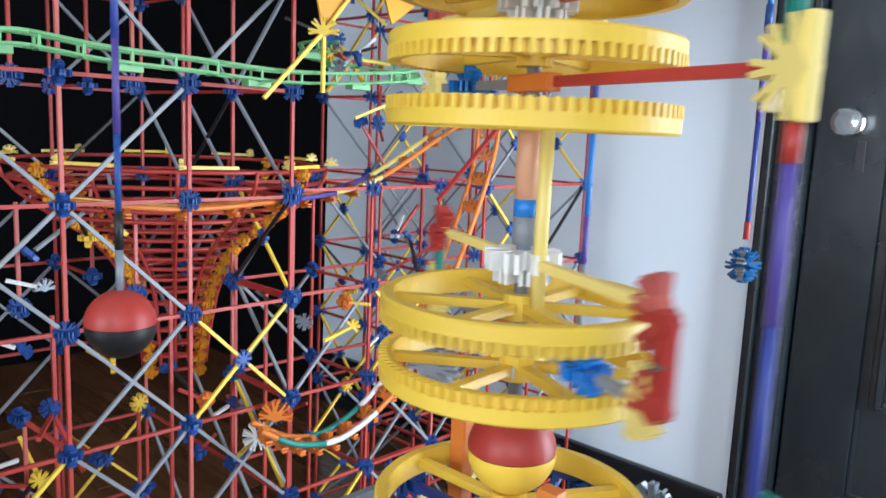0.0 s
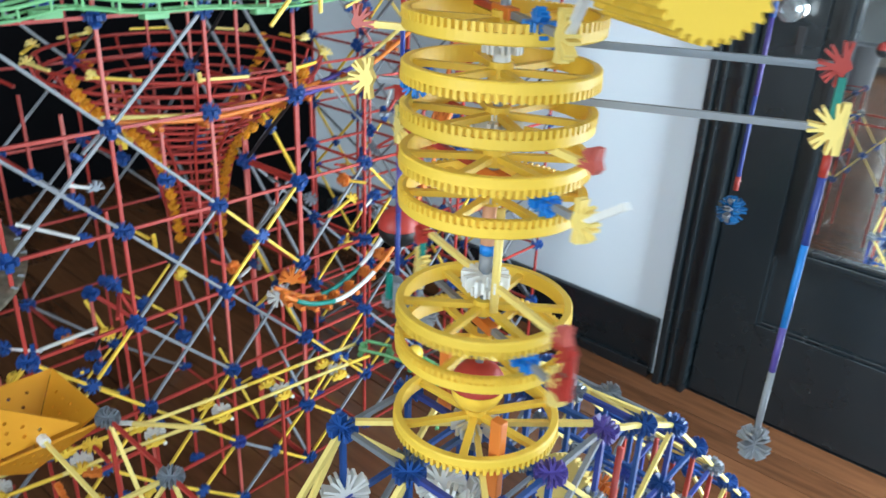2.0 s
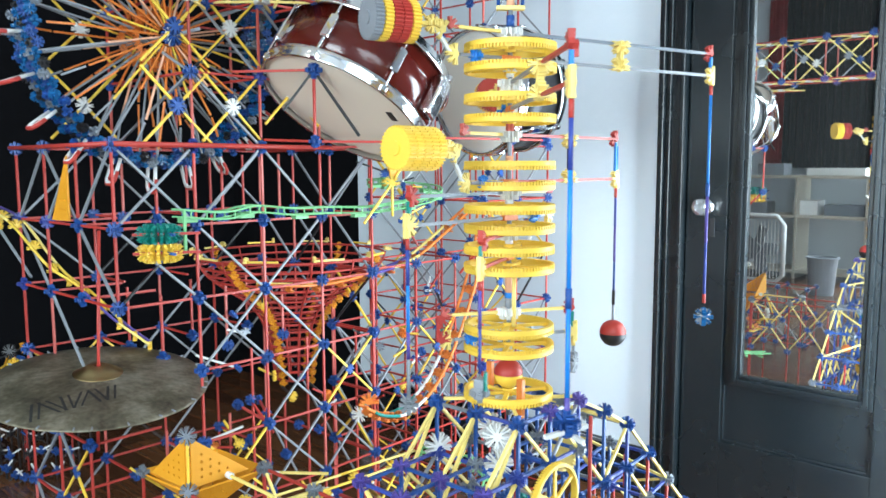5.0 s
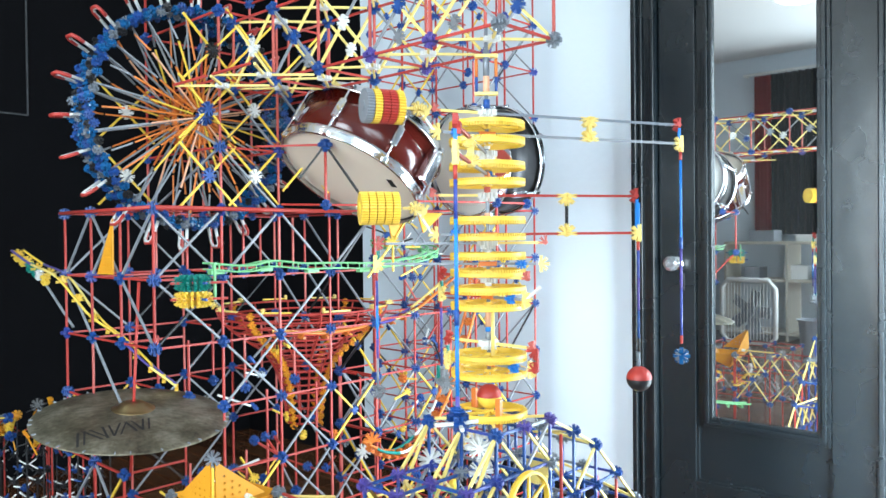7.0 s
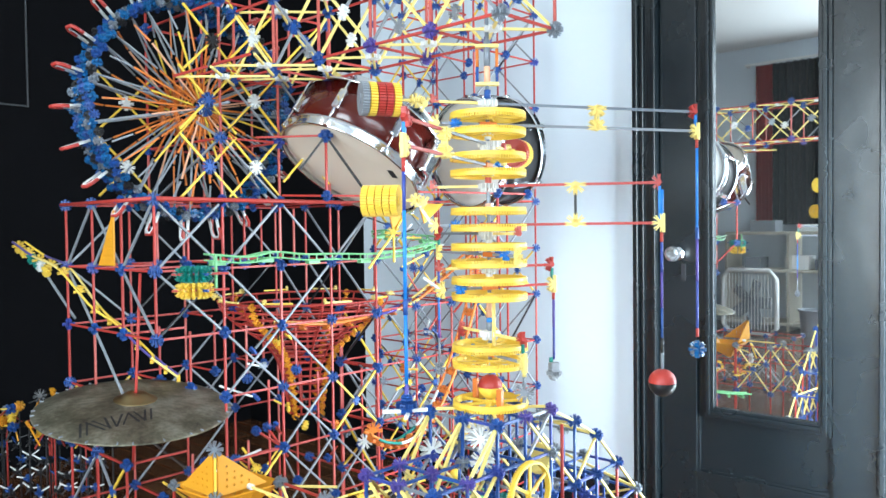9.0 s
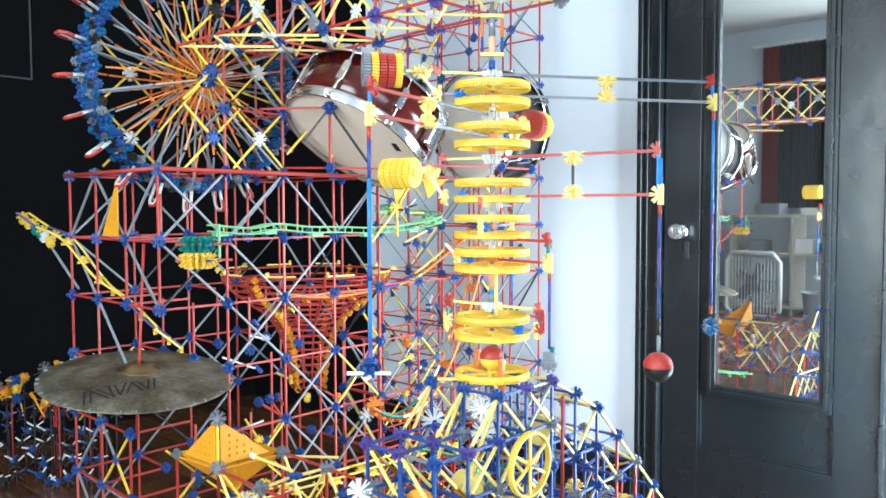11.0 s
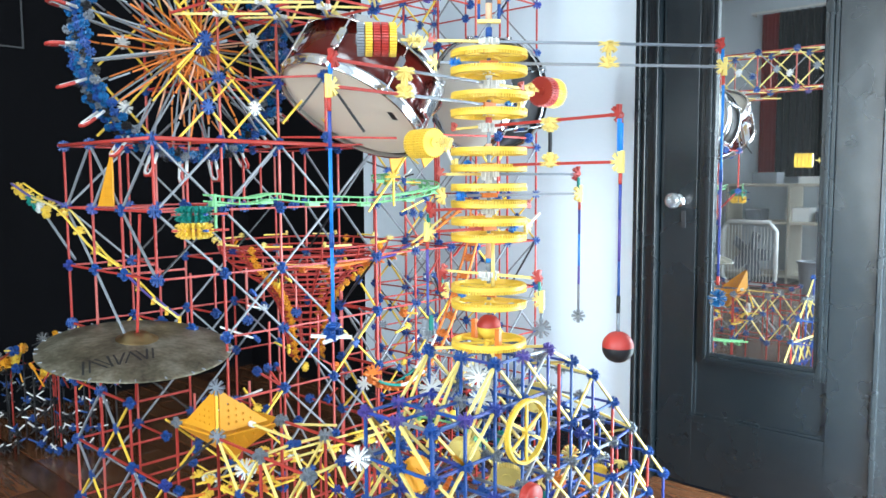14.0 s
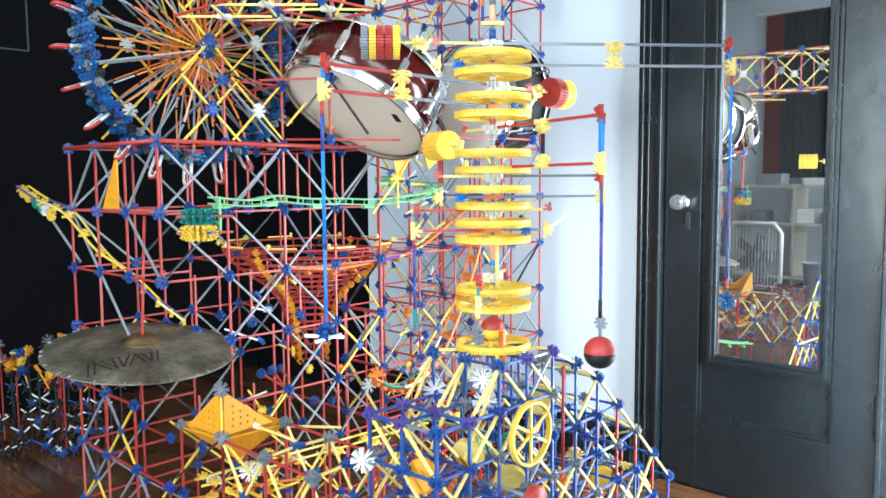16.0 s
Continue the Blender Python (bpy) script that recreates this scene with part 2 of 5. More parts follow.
@functools.lru_cache(None)
def clip_mesh(colour, kind="star"):
    """star: flat, eight prongs; cross: two stars through one another; half: five prongs; corner: three; big: a wider star."""
    bm = bmesh.new()
    if kind == "star":
        prism(bm, clip_outline(8), 0.0062)
    elif kind == "big":
        prism(bm, clip_outline(8, reach=0.0165), 0.0075)
    elif kind == "cross":
        prism(bm, clip_outline(8), 0.0062)
        prism(bm, clip_outline(8), 0.0062, Matrix.Rotation(radians(90), 4, "X"))
    elif kind == "half":
        prism(bm, clip_outline(5, 180, 0), 0.0062)
    elif kind == "corner":
        prism(bm, clip_outline(3, 90, 0), 0.0062)
    return mesh_of(colour + "_connector", bm, MAT[colour])


def rod(parent, colour, a, b, gap=CLIP, name=None):
    a, b = Vector(a), Vector(b)
    d = b - a
    n = d.normalized()
    length = d.length - 2 * gap
    q = n.to_track_quat("Z", "Y")
    return part(name or colour + "_rod", rod_mesh(colour), None, parent, m=Matrix.LocRotScale(a + n * gap, q, (1, 1, length)))


def clip(parent, colour, p, kind="cross", rot=(0, 0, 0), name=None, s=1.0):
    m = pose(*p, *rot) @ Matrix.Diagonal((s, s, s, 1))
    return part(name or colour + "_connector", clip_mesh(colour, kind), None, parent, m=m)


def bar(parent, name, colour, a, b, r, seg=10):
    return part(name, tube(bmesh.new(), [a, b], r, seg), MAT[colour], parent, smooth=True)


# ---- room ----
CORNER_X, WALL_Y = -1.585, 1.11
EAST, SOUTH, WEST, CEIL = 1.62, -4.1, -2.45, 2.6


def structure(name, bm, mat, label="", parent=None, smooth=False):
    ob = new(name, mesh_of(name, bm, mat, smooth=smooth))
    ob.parent = parent
    return tagged(ob, label, kind="" if parent else "structure")


def room():
    floor = structure("floor", box(bmesh.new(), WEST - 0.2, SOUTH - 0.2, -0.12, EAST + 0.2, WALL_Y + 0.3, -0.012), M_DARKCLOTH, "brown varnished wooden board floor")
    width, y, k = 0.083, WALL_Y, 0
    planks = {}
    while y > SOUTH:
        x = WEST - (k * 0.47 % 1.2)
        while x < EAST:
            a, b = max(x, WEST), min(x + 1.2, EAST)
            key = round(b - a, 3)
            if key not in planks:
                planks[key] = mesh_of("floor_board", box(bmesh.new(), 0, -width / 2 + 0.0008, -0.012, key - 0.0015, width / 2 - 0.0008, 0.0, 0.0012), M_FLOOR)
            if key > 0.01:
                part("floor_board", planks[key], None, floor, m=pose(a, y - width / 2, 0))
            x += 1.2
        y -= width
        k += 1
    structure("ceiling", box(bmesh.new(), WEST - 0.2, SOUTH - 0.2, CEIL, EAST + 0.2, WALL_Y + 0.2, CEIL + 0.1), M_CEIL, "plain white ceiling")
    # wall that the door is in, up to the casing, and past it
    structure("wall_north", box(bmesh.new(), CORNER_X, WALL_Y, 0, -0.318, WALL_Y + 0.12, CEIL), M_WALL, "pale blue-grey painted wall")
    structure("wall_north_east", box(bmesh.new(), 0.50, WALL_Y, 0, 0.72, WALL_Y + 0.12, CEIL), M_WALL, "pale blue-grey painted wall")
    structure("wall_over_door", box(bmesh.new(), -0.318, WALL_Y, 2.13, 0.50, WALL_Y + 0.12, CEIL), M_WALL, "pale blue-grey painted wall")
    structure("wall_north_black", box(bmesh.new(), WEST - 0.12, WALL_Y, 0, CORNER_X, WALL_Y + 0.12, CEIL), M_BLACKWALL, "matt black painted wall")
    structure("wall_west", box(bmesh.new(), WEST - 0.12, -1.1, 0, WEST, WALL_Y, CEIL), M_BLACKWALL, "matt black painted wall")
    structure("wall_west_far", box(bmesh.new(), WEST - 0.12, SOUTH, 0, WEST, -1.1, CEIL), M_BLACKWALL, "matt black painted wall")
    bm = bmesh.new()
    box(bm, WEST, 0.107, 1.439, WEST + 0.006, 0.113, 2.239)
    box(bm, WEST, -0.493, 1.439, WEST + 0.006, 0.107, 1.445)
    structure("wall_panel_line", bm, material("dim_edging", (0.035, 0.037, 0.040), 0.6), "thin grey edging line on the black wall")
    for i, (a, b, c, d) in enumerate(((WEST, 0, -0.85, CEIL), (0.65, 0, EAST, CEIL), (-0.85, 0, 0.65, 0.3), (-0.85, 2.1, 0.65, CEIL))):
        structure("wall_south_%d" % (i + 1), box(bmesh.new(), a, SOUTH - 0.12, b, c, SOUTH, d), M_WALL, "pale grey painted wall")
    for i, (a, b, c, d) in enumerate(((SOUTH, 0, -1.95, CEIL), (-0.65, 0, -0.40, CEIL), (-1.95, 0, -0.65, 0.8), (-1.95, 2.1, -0.65, CEIL))):
        structure("wall_east_%d" % (i + 1), box(bmesh.new(), EAST, a, b, EAST + 0.12, c, d), M_WALL, "pale grey painted wall")
    # unseen walls, added to house the fill lamp beside the door
    structure("wall_return", box(bmesh.new(), 0.86, -0.40, 0, EAST + 0.12, -0.28, CEIL), M_WALL, "pale grey painted wall")
    structure("wall_bay_side", box(bmesh.new(), 0.86, -0.28, 0, 0.98, 0.30, CEIL), M_WALL, "pale grey painted wall")
    structure("wall_bay_step", box(bmesh.new(), 0.60, 0.30, 0, 0.98, 0.42, CEIL), M_WALL, "pale grey painted wall")
    for i, (a, b, c, d) in enumerate(((0.42, 0, 0.64, CEIL), (1.08, 0, WALL_Y, CEIL), (0.64, 0, 1.08, 0.03), (0.64, 1.21, 1.08, CEIL))):
        structure("wall_bay_%d" % (i + 1), box(bmesh.new(), 0.60, a, b, 0.72, c, d), M_WALL, "pale grey painted wall")
    # skirting with a rounded top
    bm = bmesh.new()
    box(bm, CORNER_X, WALL_Y - 0.018, 0, -0.335, WALL_Y, 0.15, 0.005)
    box(bm, CORNER_X, WALL_Y - 0.028, 0, -0.335, WALL_Y - 0.018, 0.03, 0.004)
    structure("baseboard", bm, M_TRIM, "tall glossy black skirting board")


def window_frame(name, m, w, h):
    bm = bmesh.new()
    for x in (-w / 2, 0, w / 2):
        box(bm, x - 0.03, -0.05, -h / 2, x + 0.03, 0.03, h / 2, 0.004)
    for z in (-h / 2, 0, h / 2):
        box(bm, -w / 2, -0.045, z - 0.03, w / 2, 0.025, z + 0.03, 0.004)
    ob = structure(name, bm, MAT["white"], "white painted window frame")
    ob.matrix_basis = m


def door():
    d = thing("door_1", "narrow black panelled door with a long mirror pane", "door", kind="structure")
    y = WALL_Y
    # casing: stepped black mouldings on both sides and a head
    for x0, x1, s in ((-0.318, -0.246, 1), (0.350, 0.50, -1)):
        bm = bmesh.new()
        box(bm, x0, y - 0.022, 0, x1, y + 0.10, 2.13, 0.004)
        outer = x0 if s > 0 else x1
        box(bm, outer, y - 0.036, 0, outer + s * 0.018, y - 0.022, 2.13, 0.004)
        box(bm, outer + s * 0.026, y - 0.030, 0, outer + s * 0.035, y - 0.022, 2.13, 0.003)
        inner = x1 if s > 0 else x0
        box(bm, inner - s * 0.014, y - 0.029, 0, inner, y - 0.022, 2.13, 0.003)
        part("casing", bm, M_TRIM, d)
    bm = bmesh.new()
    box(bm, -0.246, y - 0.022, 2.04, 0.350, y + 0.10, 2.13, 0.004)
    part("casing", bm, M_TRIM, d)
    L, R, face = -0.242, 0.346, y - 0.004
    PL, PR, PB, PT = -0.130, 0.237, 0.222, 1.90
    # stiles and rails round one tall sunk panel
    for x0, z0, x1, z1 in ((L, 0.008, PL, 2.035), (PR, 0.008, R, 2.035)):
        part("stile", box(bmesh.new(), x0, face, z0, x1, y + 0.04, z1, 0.002), M_TRIM, d)
    for z0, z1 in ((0.008, PB), (PT, 2.035)):
        part("rail", box(bmesh.new(), PL, face, z0, PR, y + 0.04, z1, 0.002), M_TRIM, d)
    part("sunk_panel", box(bmesh.new(), PL - 0.004, y + 0.008, PB - 0.004, PR + 0.004, y + 0.03, PT + 0.004), M_TRIM, d)
    # the mirror's frame on the panel, in three steps down to the glass
    GL, GR, GB, GT = -0.080, 0.204, 0.413, 1.86
    for out0, out1, lift in ((0.032, 0.021, 0.0005), (0.021, 0.009, 0.0075), (0.009, -0.002, 0.003)):
        bm = bmesh.new()
        for x0, x1, z0, z1 in ((GL - out0, GL - out1, GB - out0, GT + out0), (GR + out1, GR + out0, GB - out0, GT + out0),
                               (GL - out1, GR + out1, GB - out0, GB - out1), (GL - out1, GR + out1, GT + out1, GT + out0)):
            box(bm, x0, face - lift, z0, x1, y + 0.0085, z1, 0.0022)
        part("mirror_frame", bm, M_TRIM, d)
    # thin moulding round the lower field of the panel
    bm = bmesh.new()
    for x0, x1, z0, z1 in ((PL, PL + 0.008, PB, GB - 0.034), (PR - 0.008, PR, PB, GB - 0.034), (PL + 0.008, PR - 0.008, PB, PB + 0.008)):
        box(bm, x0, y + 0.001, z0, x1, y + 0.0095, z1, 0.002)
    part("panel_moulding", bm, M_TRIM, d)
    part("mirror_pane", box(bmesh.new(), GL - 0.001, y + 0.0040, GB - 0.001, GR + 0.001, y + 0.0078, GT + 0.001), M_MIRROR, d, "clear silvered mirror pane")
    m = pose(-0.187, face, 0.855, 90, 0, 0)
    bm = bmesh.new()
    lathe(bm, [(0, 0), (0.021, 0), (0.021, 0.003), (0.012, 0.006), (0.009, 0.006), (0.008, 0.022), (0.0, 0.022)], 20)
    part("rosette", bm, M_CHROME, d, "small chrome rosette", m, True)
    bm = bmesh.new()
    lathe(bm, [(0.009, 0.020), (0.019, 0.026), (0.0235, 0.034), (0.0215, 0.043), (0.014, 0.047), (0, 0.0475)], 12)
    part("door_knob", bm, M_GLASS, d, "faceted clear glass knob", m)
    bm = bmesh.new()
    box(bm, -0.176, face - 0.003, 0.775, -0.162, face + 0.001, 0.825, 0.001)
    part("keyhole_plate", bm, MAT["black"], d)
    bm = bmesh.new()
    lathe(bm, [(0, -0.058), (0.0065, -0.058), (0.0065, 0.058), (0, 0.058)], 10, pose(0.3475, face - 0.009, 0.314))
    box(bm, 0.330, face - 0.0025, 0.262, 0.345, face + 0.001, 0.366, 0.001)
    part("hinge", bm, M_TRIM, d)


room()
window_frame("window_1", pose(-0.10, SOUTH - 0.03, 1.20), 1.5, 1.8)
window_frame("window_2", pose(EAST + 0.03, -1.3, 1.45, 0, 0, 90), 1.3, 1.3)
# invented opening round the fill lamp; no window is known here
window_frame("window_3", pose(0.67, 0.86, 0.62, 0, 0, 90), 0.43, 1.17)
door()


# ---- orrery ----
GEAR_R = 0.0653


@functools.lru_cache(None)
def big_gear_mesh():
    """Spoked ring gear: a smooth band above, a toothed band below."""
    bm = bmesh.new()
    r0, r1 = GEAR_R - 0.0058, GEAR_R - 0.0030
    lathe(bm, [(r0, -0.006), (r1, -0.006), (r1, -0.0012), (GEAR_R, -0.0012), (GEAR_R, 0.005), (GEAR_R - 0.001, 0.006), (r0, 0.006), (r0, -0.006)], 72)
    for i in range(82):
        a = 2 * math.pi * i / 82
        m = Matrix.Rotation(a, 4, "Z") @ Matrix.Translation((GEAR_R - 0.0016, 0, -0.0036)) @ Matrix.Diagonal((0.0040, 0.0025, 0.0058, 1))
        bmesh.ops.create_cube(bm, size=1, matrix=m)
    lathe(bm, [(0, -0.006), (0.0085, -0.006), (0.0085, 0.006), (0, 0.006)], 16)
    for i in range(6):
        m = Matrix.Rotation(math.pi * i / 3, 4, "Z") @ Matrix.Translation((0.034, 0, 0)) @ Matrix.Diagonal((0.054, 0.0058, 0.0042, 1))
        bmesh.ops.create_cube(bm, size=1, matrix=m)
    return mesh_of("ring_gear", bm, MAT["yellow"])


@functools.lru_cache(None)
def small_gear_mesh(colour, teeth=34, r=0.0280, h=0.0115):
    bm = bmesh.new()
    pts = []
    for i in range(teeth):
        for f, rr in ((0.0, r - 0.0028), (0.25, r - 0.0028), (0.45, r), (0.75, r)):
            a = 2 * math.pi * (i + f) / teeth
            pts.append((rr * math.cos(a), rr * math.sin(a)))
    prism(bm, pts, h)
    lathe(bm, [(0, -h / 2 - 0.002), (0.009, -h / 2 - 0.002), (0.009, h / 2 + 0.002), (0, h / 2 + 0.002)], 12)
    return mesh_of(colour + "_gear", bm, MAT[colour])


def ball(parent, p, r, top, bottom, name="ball"):
    """Two half shells with a fine seam."""
    n = 10
    prof = [(r * math.cos(math.pi / 2 * i / n), r * math.sin(math.pi / 2 * i / n)) for i in range(n)] + [(0, r)]
    up = lathe(bmesh.new(), [(r * 0.985, 0.0002)] + prof[1:], 28)
    lo = lathe(bmesh.new(), [(r * 0.985, -0.0002)] + [(a, -b) for a, b in prof[1:]], 28)
    bmesh.ops.recalc_face_normals(lo, faces=lo.faces)
    part("upper_shell", up, MAT[top], parent, m=pose(*p), smooth=True)
    part("lower_shell", lo, MAT[bottom], parent, m=pose(*p), smooth=True)


def arm_frame(a, zu, zl, R, up_cols, low_cols, bracket):
    """The two parallel beams of a planet arm, its corner clips and its middle bracket."""
    xs = [0.012] + ([bracket] if bracket else []) + [R - 0.004]
    for k in range(len(xs) - 1):
        g = 0.006
        rod(a, up_cols[k], (xs[k], 0, zu), (xs[k + 1], 0, zu), g)
        rod(a, low_cols[k], (xs[k], 0, zl), (xs[k + 1], 0, zl), g)
    if bracket:
        clip(a, "cream", (bracket, 0, zu), "half", (-90, 0, 0), s=1.45)
        clip(a, "cream", (bracket, 0, zl), "half", (90, 0, 0), s=1.45)
        clip(a, "cream", (bracket, 0, zu), "half", (-90, 0, 90), s=1.2)
        clip(a, "cream", (bracket, 0, zl), "half", (90, 0, 90), s=1.2)
        rod(a, "silver" if zu - zl < 0.05 else "black", (bracket, 0, zl), (bracket, 0, zu), 0.004)
    # tip: red corner above, yellow fan below
    clip(a, "red", (R - 0.004, 0, zu), "corner", (90, 0, 180), s=1.15)
    clip(a, "red", (R - 0.004, 0.004, zu), "corner", (90, 90, 180), s=1.0)
    clip(a, "cream", (R, 0, zl), "half", (90, 90, 180), s=1.25)
    part("collar", box(bmesh.new(), R + 0.0005, -0.003, zl - 0.016, R + 0.0055, 0.003, zl + 0.016, 0.001), MAT["cream"], a)
    rod(a, "teal" if R < 0.25 else "sky", (R - 0.003, 0, zl), (R - 0.003, 0, zu), 0.006)
    # counter side
    rod(a, "cream", (-0.010, 0, zu), (-0.100, 0, zu), 0.004)
    clip(a, "pink", (-0.100, 0, zu), "corner", (90, 0, 0))
    rod(a, "grey", (-0.010, 0, zl), (-0.088, 0, zl), 0.004)
    clip(a, "sky", (-0.058, 0, zl), "cross", s=0.85)
    clip(a, "cream", (-0.092, 0, zl), "half", (90, -90, 0), s=1.15)
    clip(a, "white", (0, 0, zu), "star", s=1.45)
    clip(a, "white", (0, 0, zu - 0.007), "star", (0, 0, 22), s=1.1)
    part("hub_block", box(bmesh.new(), -0.016, -0.004, zl - 0.004, 0.016, 0.004, zl + 0.004, 0.001), MAT["orange"], a)
    clip(a, "white", (0, 0, zl - 0.016), "star", s=0.8)


def hanging(a, R, z0, segs):
    """A hanging rod in coloured lengths, from z0 downward."""
    z = z0
    for colour, length, r in segs:
        bar(a, colour + "_rod", colour, (R, 0, z), (R, 0, z - length), r * 0.86, 8)
        z -= length
    return z


def barrel(a, colours, x=-0.19, z=0.0, zl=0.0):
    """Counterweight: small gears side by side on the arm's line."""
    n = len(colours)
    for i, c in enumerate(colours):
        part("weight_gear", small_gear_mesh(c), None, a, m=pose(x - (i - (n - 1) / 2) * 0.0132, 0, z, 0, 90, 0))
    rod(a, "cream", (x + n * 0.008, 0, z), (-0.112, 0, z), 0.0)
    clip(a, "cream", (-0.128, 0, z), "cross")
    clip(a, "cream", (-0.112, 0, z - 0.006), "half", (90, -60, 0), s=1.1)
    rod(a, "white", (-0.128, 0, z), (-0.098, 0, zl), 0.002)


# tier: heights of the upper beam and lower beam, reach, start angle, gear ratio
ARMS = {}
RATIO = {1: (156.0, 7.82), 2: (-18.2, 3.928), 3: (115.2, 1.973), 4: (193.2, 1.0), 5: (3.1, 0.444), 6: (98.9, 0.239)}
GEARS = {4: (0.967, 0.938)}
TIERS = {1: (0.755, 0.719, 0.105), 2: (0.870, 0.835, 0.137), 3: (0.928, 0.892, 0.204), 4: (1.010, 0.943, 0.289), 5: (1.082, 1.046, 0.361), 6: (1.152, 1.116, 0.423)}


def orbit_arm(k, label):
    zu, zl, R = TIERS[k]
    base = zl - 0.02
    a = thing("orbit_arm", label, "planet arm", pose(0, 0, base, 0, 0, RATIO[k][0]), group="arms of the orrery")
    ARMS[k] = (a, base)
    g1, g2 = GEARS.get(k, (zu - 0.022, zl - 0.015))
    part("gear", big_gear_mesh(), None, a, m=pose(0, 0, g1 - base))
    part("gear", big_gear_mesh(), None, a, m=pose(0, 0, g2 - base, 180, 0, 0))
    return a, zu - base, zl - base, R, base


def orrery():
    a, zu, zl, R, b = orbit_arm(1, "shortest yellow rod arm with grey hanging planet and gears")
    arm_frame(a, zu, zl, R, ["cream"], ["grey"], None)
    z = hanging(a, R, zl - 0.012, (("cream", 0.010, 0.004), ("silver", 0.024, 0.0028)))
    clip(a, "grey", (R, 0, 0.671 - b), "big", (90, 0, 45))
    clip(a, "red", (-0.104, 0, zu - 0.004), "corner", (90, 90, 0), s=1.2)
    clip(a, "red", (-0.104, 0, zl), "corner", (90, 0, 0), s=1.2)
    part("counter_post", box(bmesh.new(), -0.110, -0.002, zl - 0.002, -0.106, 0.002, zu, 0.001), MAT["red"], a)
    part("counter_pin", box(bmesh.new(), -0.104, -0.002, zl + 0.006, -0.100, 0.002, zu - 0.008, 0.0006), MAT["teal"], a)

    a, zu, zl, R, b = orbit_arm(2, "red rod arm with short hanging planet and ring gears")
    arm_frame(a, zu, zl, R, ["red"], ["red"], None)
    z = hanging(a, R, zl - 0.016, (("red", 0.012, 0.0034), ("purple", 0.05, 0.003), ("indigo", 0.06, 0.0026)))
    clip(a, "grey", (R, 0, 0.672 - b), "cross", (0, 0, 20), s=1.1)
    part("planet_block", box(bmesh.new(), R - 0.010, -0.006, 0.664 - b, R + 0.010, 0.006, 0.692 - b, 0.003), MAT["grey"], a)
    part("planet_cap", box(bmesh.new(), R - 0.004, 0.006, 0.668 - b, R + 0.003, 0.010, 0.70 - b, 0.001), MAT["teal"], a)
    rod(a, "white", (-0.095, 0, zl), (-0.128, 0.0, zl + 0.022), 0.0)

    a, zu, zl, R, b = orbit_arm(3, "grey rod arm with a grey hanging planet and ring gears")
    arm_frame(a, zu, zl, R, ["silver"], ["grey"], None)
    z = hanging(a, R, zl - 0.016, (("red", 0.014, 0.0032), ("indigo", 0.045, 0.003), ("sky", 0.06, 0.0028), ("purple", 0.035, 0.0028), ("grey", 0.05, 0.0028)))
    clip(a, "grey", (R, 0, 0.662 - b), "big", (90, 0, 45), s=0.78)
    clip(a, "grey", (R, 0, 0.662 - b), "big", (90, 0, -45), s=0.78)

    a, zu, zl, R, b = orbit_arm(4, "red rod arm with a red and black ball planet")
    arm_frame(a, zu, zl, R, ["red", "red"], ["red", "red"], 0.148)
    bar(a, "blue_rod", "sky", (R, 0, zu - 0.012), (R, 0, zl + 0.01), 0.0035)
    z = hanging(a, R, zl - 0.016, (("red", 0.016, 0.0032), ("indigo", 0.05, 0.0028), ("purple", 0.06, 0.0026), ("blue", 0.05, 0.0024), ("black", 0.025, 0.0034), ("silver", 0.035, 0.003)))
    ball(a, (R, 0, 0.676 - b), 0.0230, "red", "black")
    barrel(a, ["yellow"] * 5, -0.19, zu - 0.022, zl)

    a, zu, zl, R, b = orbit_arm(5, "long grey and red arm with a blue hanging rod and counterweight")
    arm_frame(a, zu, zl, R, ["silver", "red"], ["silver", "red"], 0.211)
    z = hanging(a, R, zl - 0.016, (("red", 0.018, 0.0034), ("indigo", 0.05, 0.003), ("sky", 0.115, 0.003), ("blue", 0.02, 0.004), ("sky", 0.09, 0.003), ("purple", 0.03, 0.0034), ("red", 0.012, 0.003)))
    for tilt in (0, 45):
        clip(a, "blue", (R, 0, 0.710 - b), "cross", (0, 0, tilt), s=1.15)
    rod(a, "white", (R - 0.03, -0.006, 0.700 - b), (R + 0.026, 0.010, 0.700 - b), 0.0)
    rod(a, "white", (R - 0.012, 0.024, 0.703 - b), (R + 0.018, -0.026, 0.703 - b), 0.0)
    barrel(a, ["red", "red", "yellow", "yellow"], -0.185, zu, zl)

    a, zu, zl, R, b = orbit_arm(6, "longest grey rod arm with a blue snowflake planet and counterweight")
    arm_frame(a, zu, zl, R, ["silver", "silver"], ["grey", "grey"], 0.211)
    z = hanging(a, R, zl - 0.016, (("red", 0.016, 0.0034), ("sky", 0.15, 0.0028), ("blue", 0.022, 0.004), ("purple", 0.08, 0.003), ("indigo", 0.09, 0.0028), ("red", 0.016, 0.0034)))
    clip(a, "steelblue", (R, 0, 0.702 - b), "big", (90, 0, 45))
    clip(a, "steelblue", (R, 0, 0.702 - b), "big", (90, 0, -45))
    clip(a, "grey", (R, 0, 0.702 - b), "big", (90, 22, 0), s=0.9)
    barrel(a, ["yellow", "red", "red", "yellow", "grey"], -0.19, zu, zl)

    c = thing("orrery_column", "central shaft of the orrery with tan and blue sleeves", "column", pose(0, 0, 0.60))
    bar(c, "shaft", "silver", (0, 0, 0), (0, 0, 0.70), 0.0034)
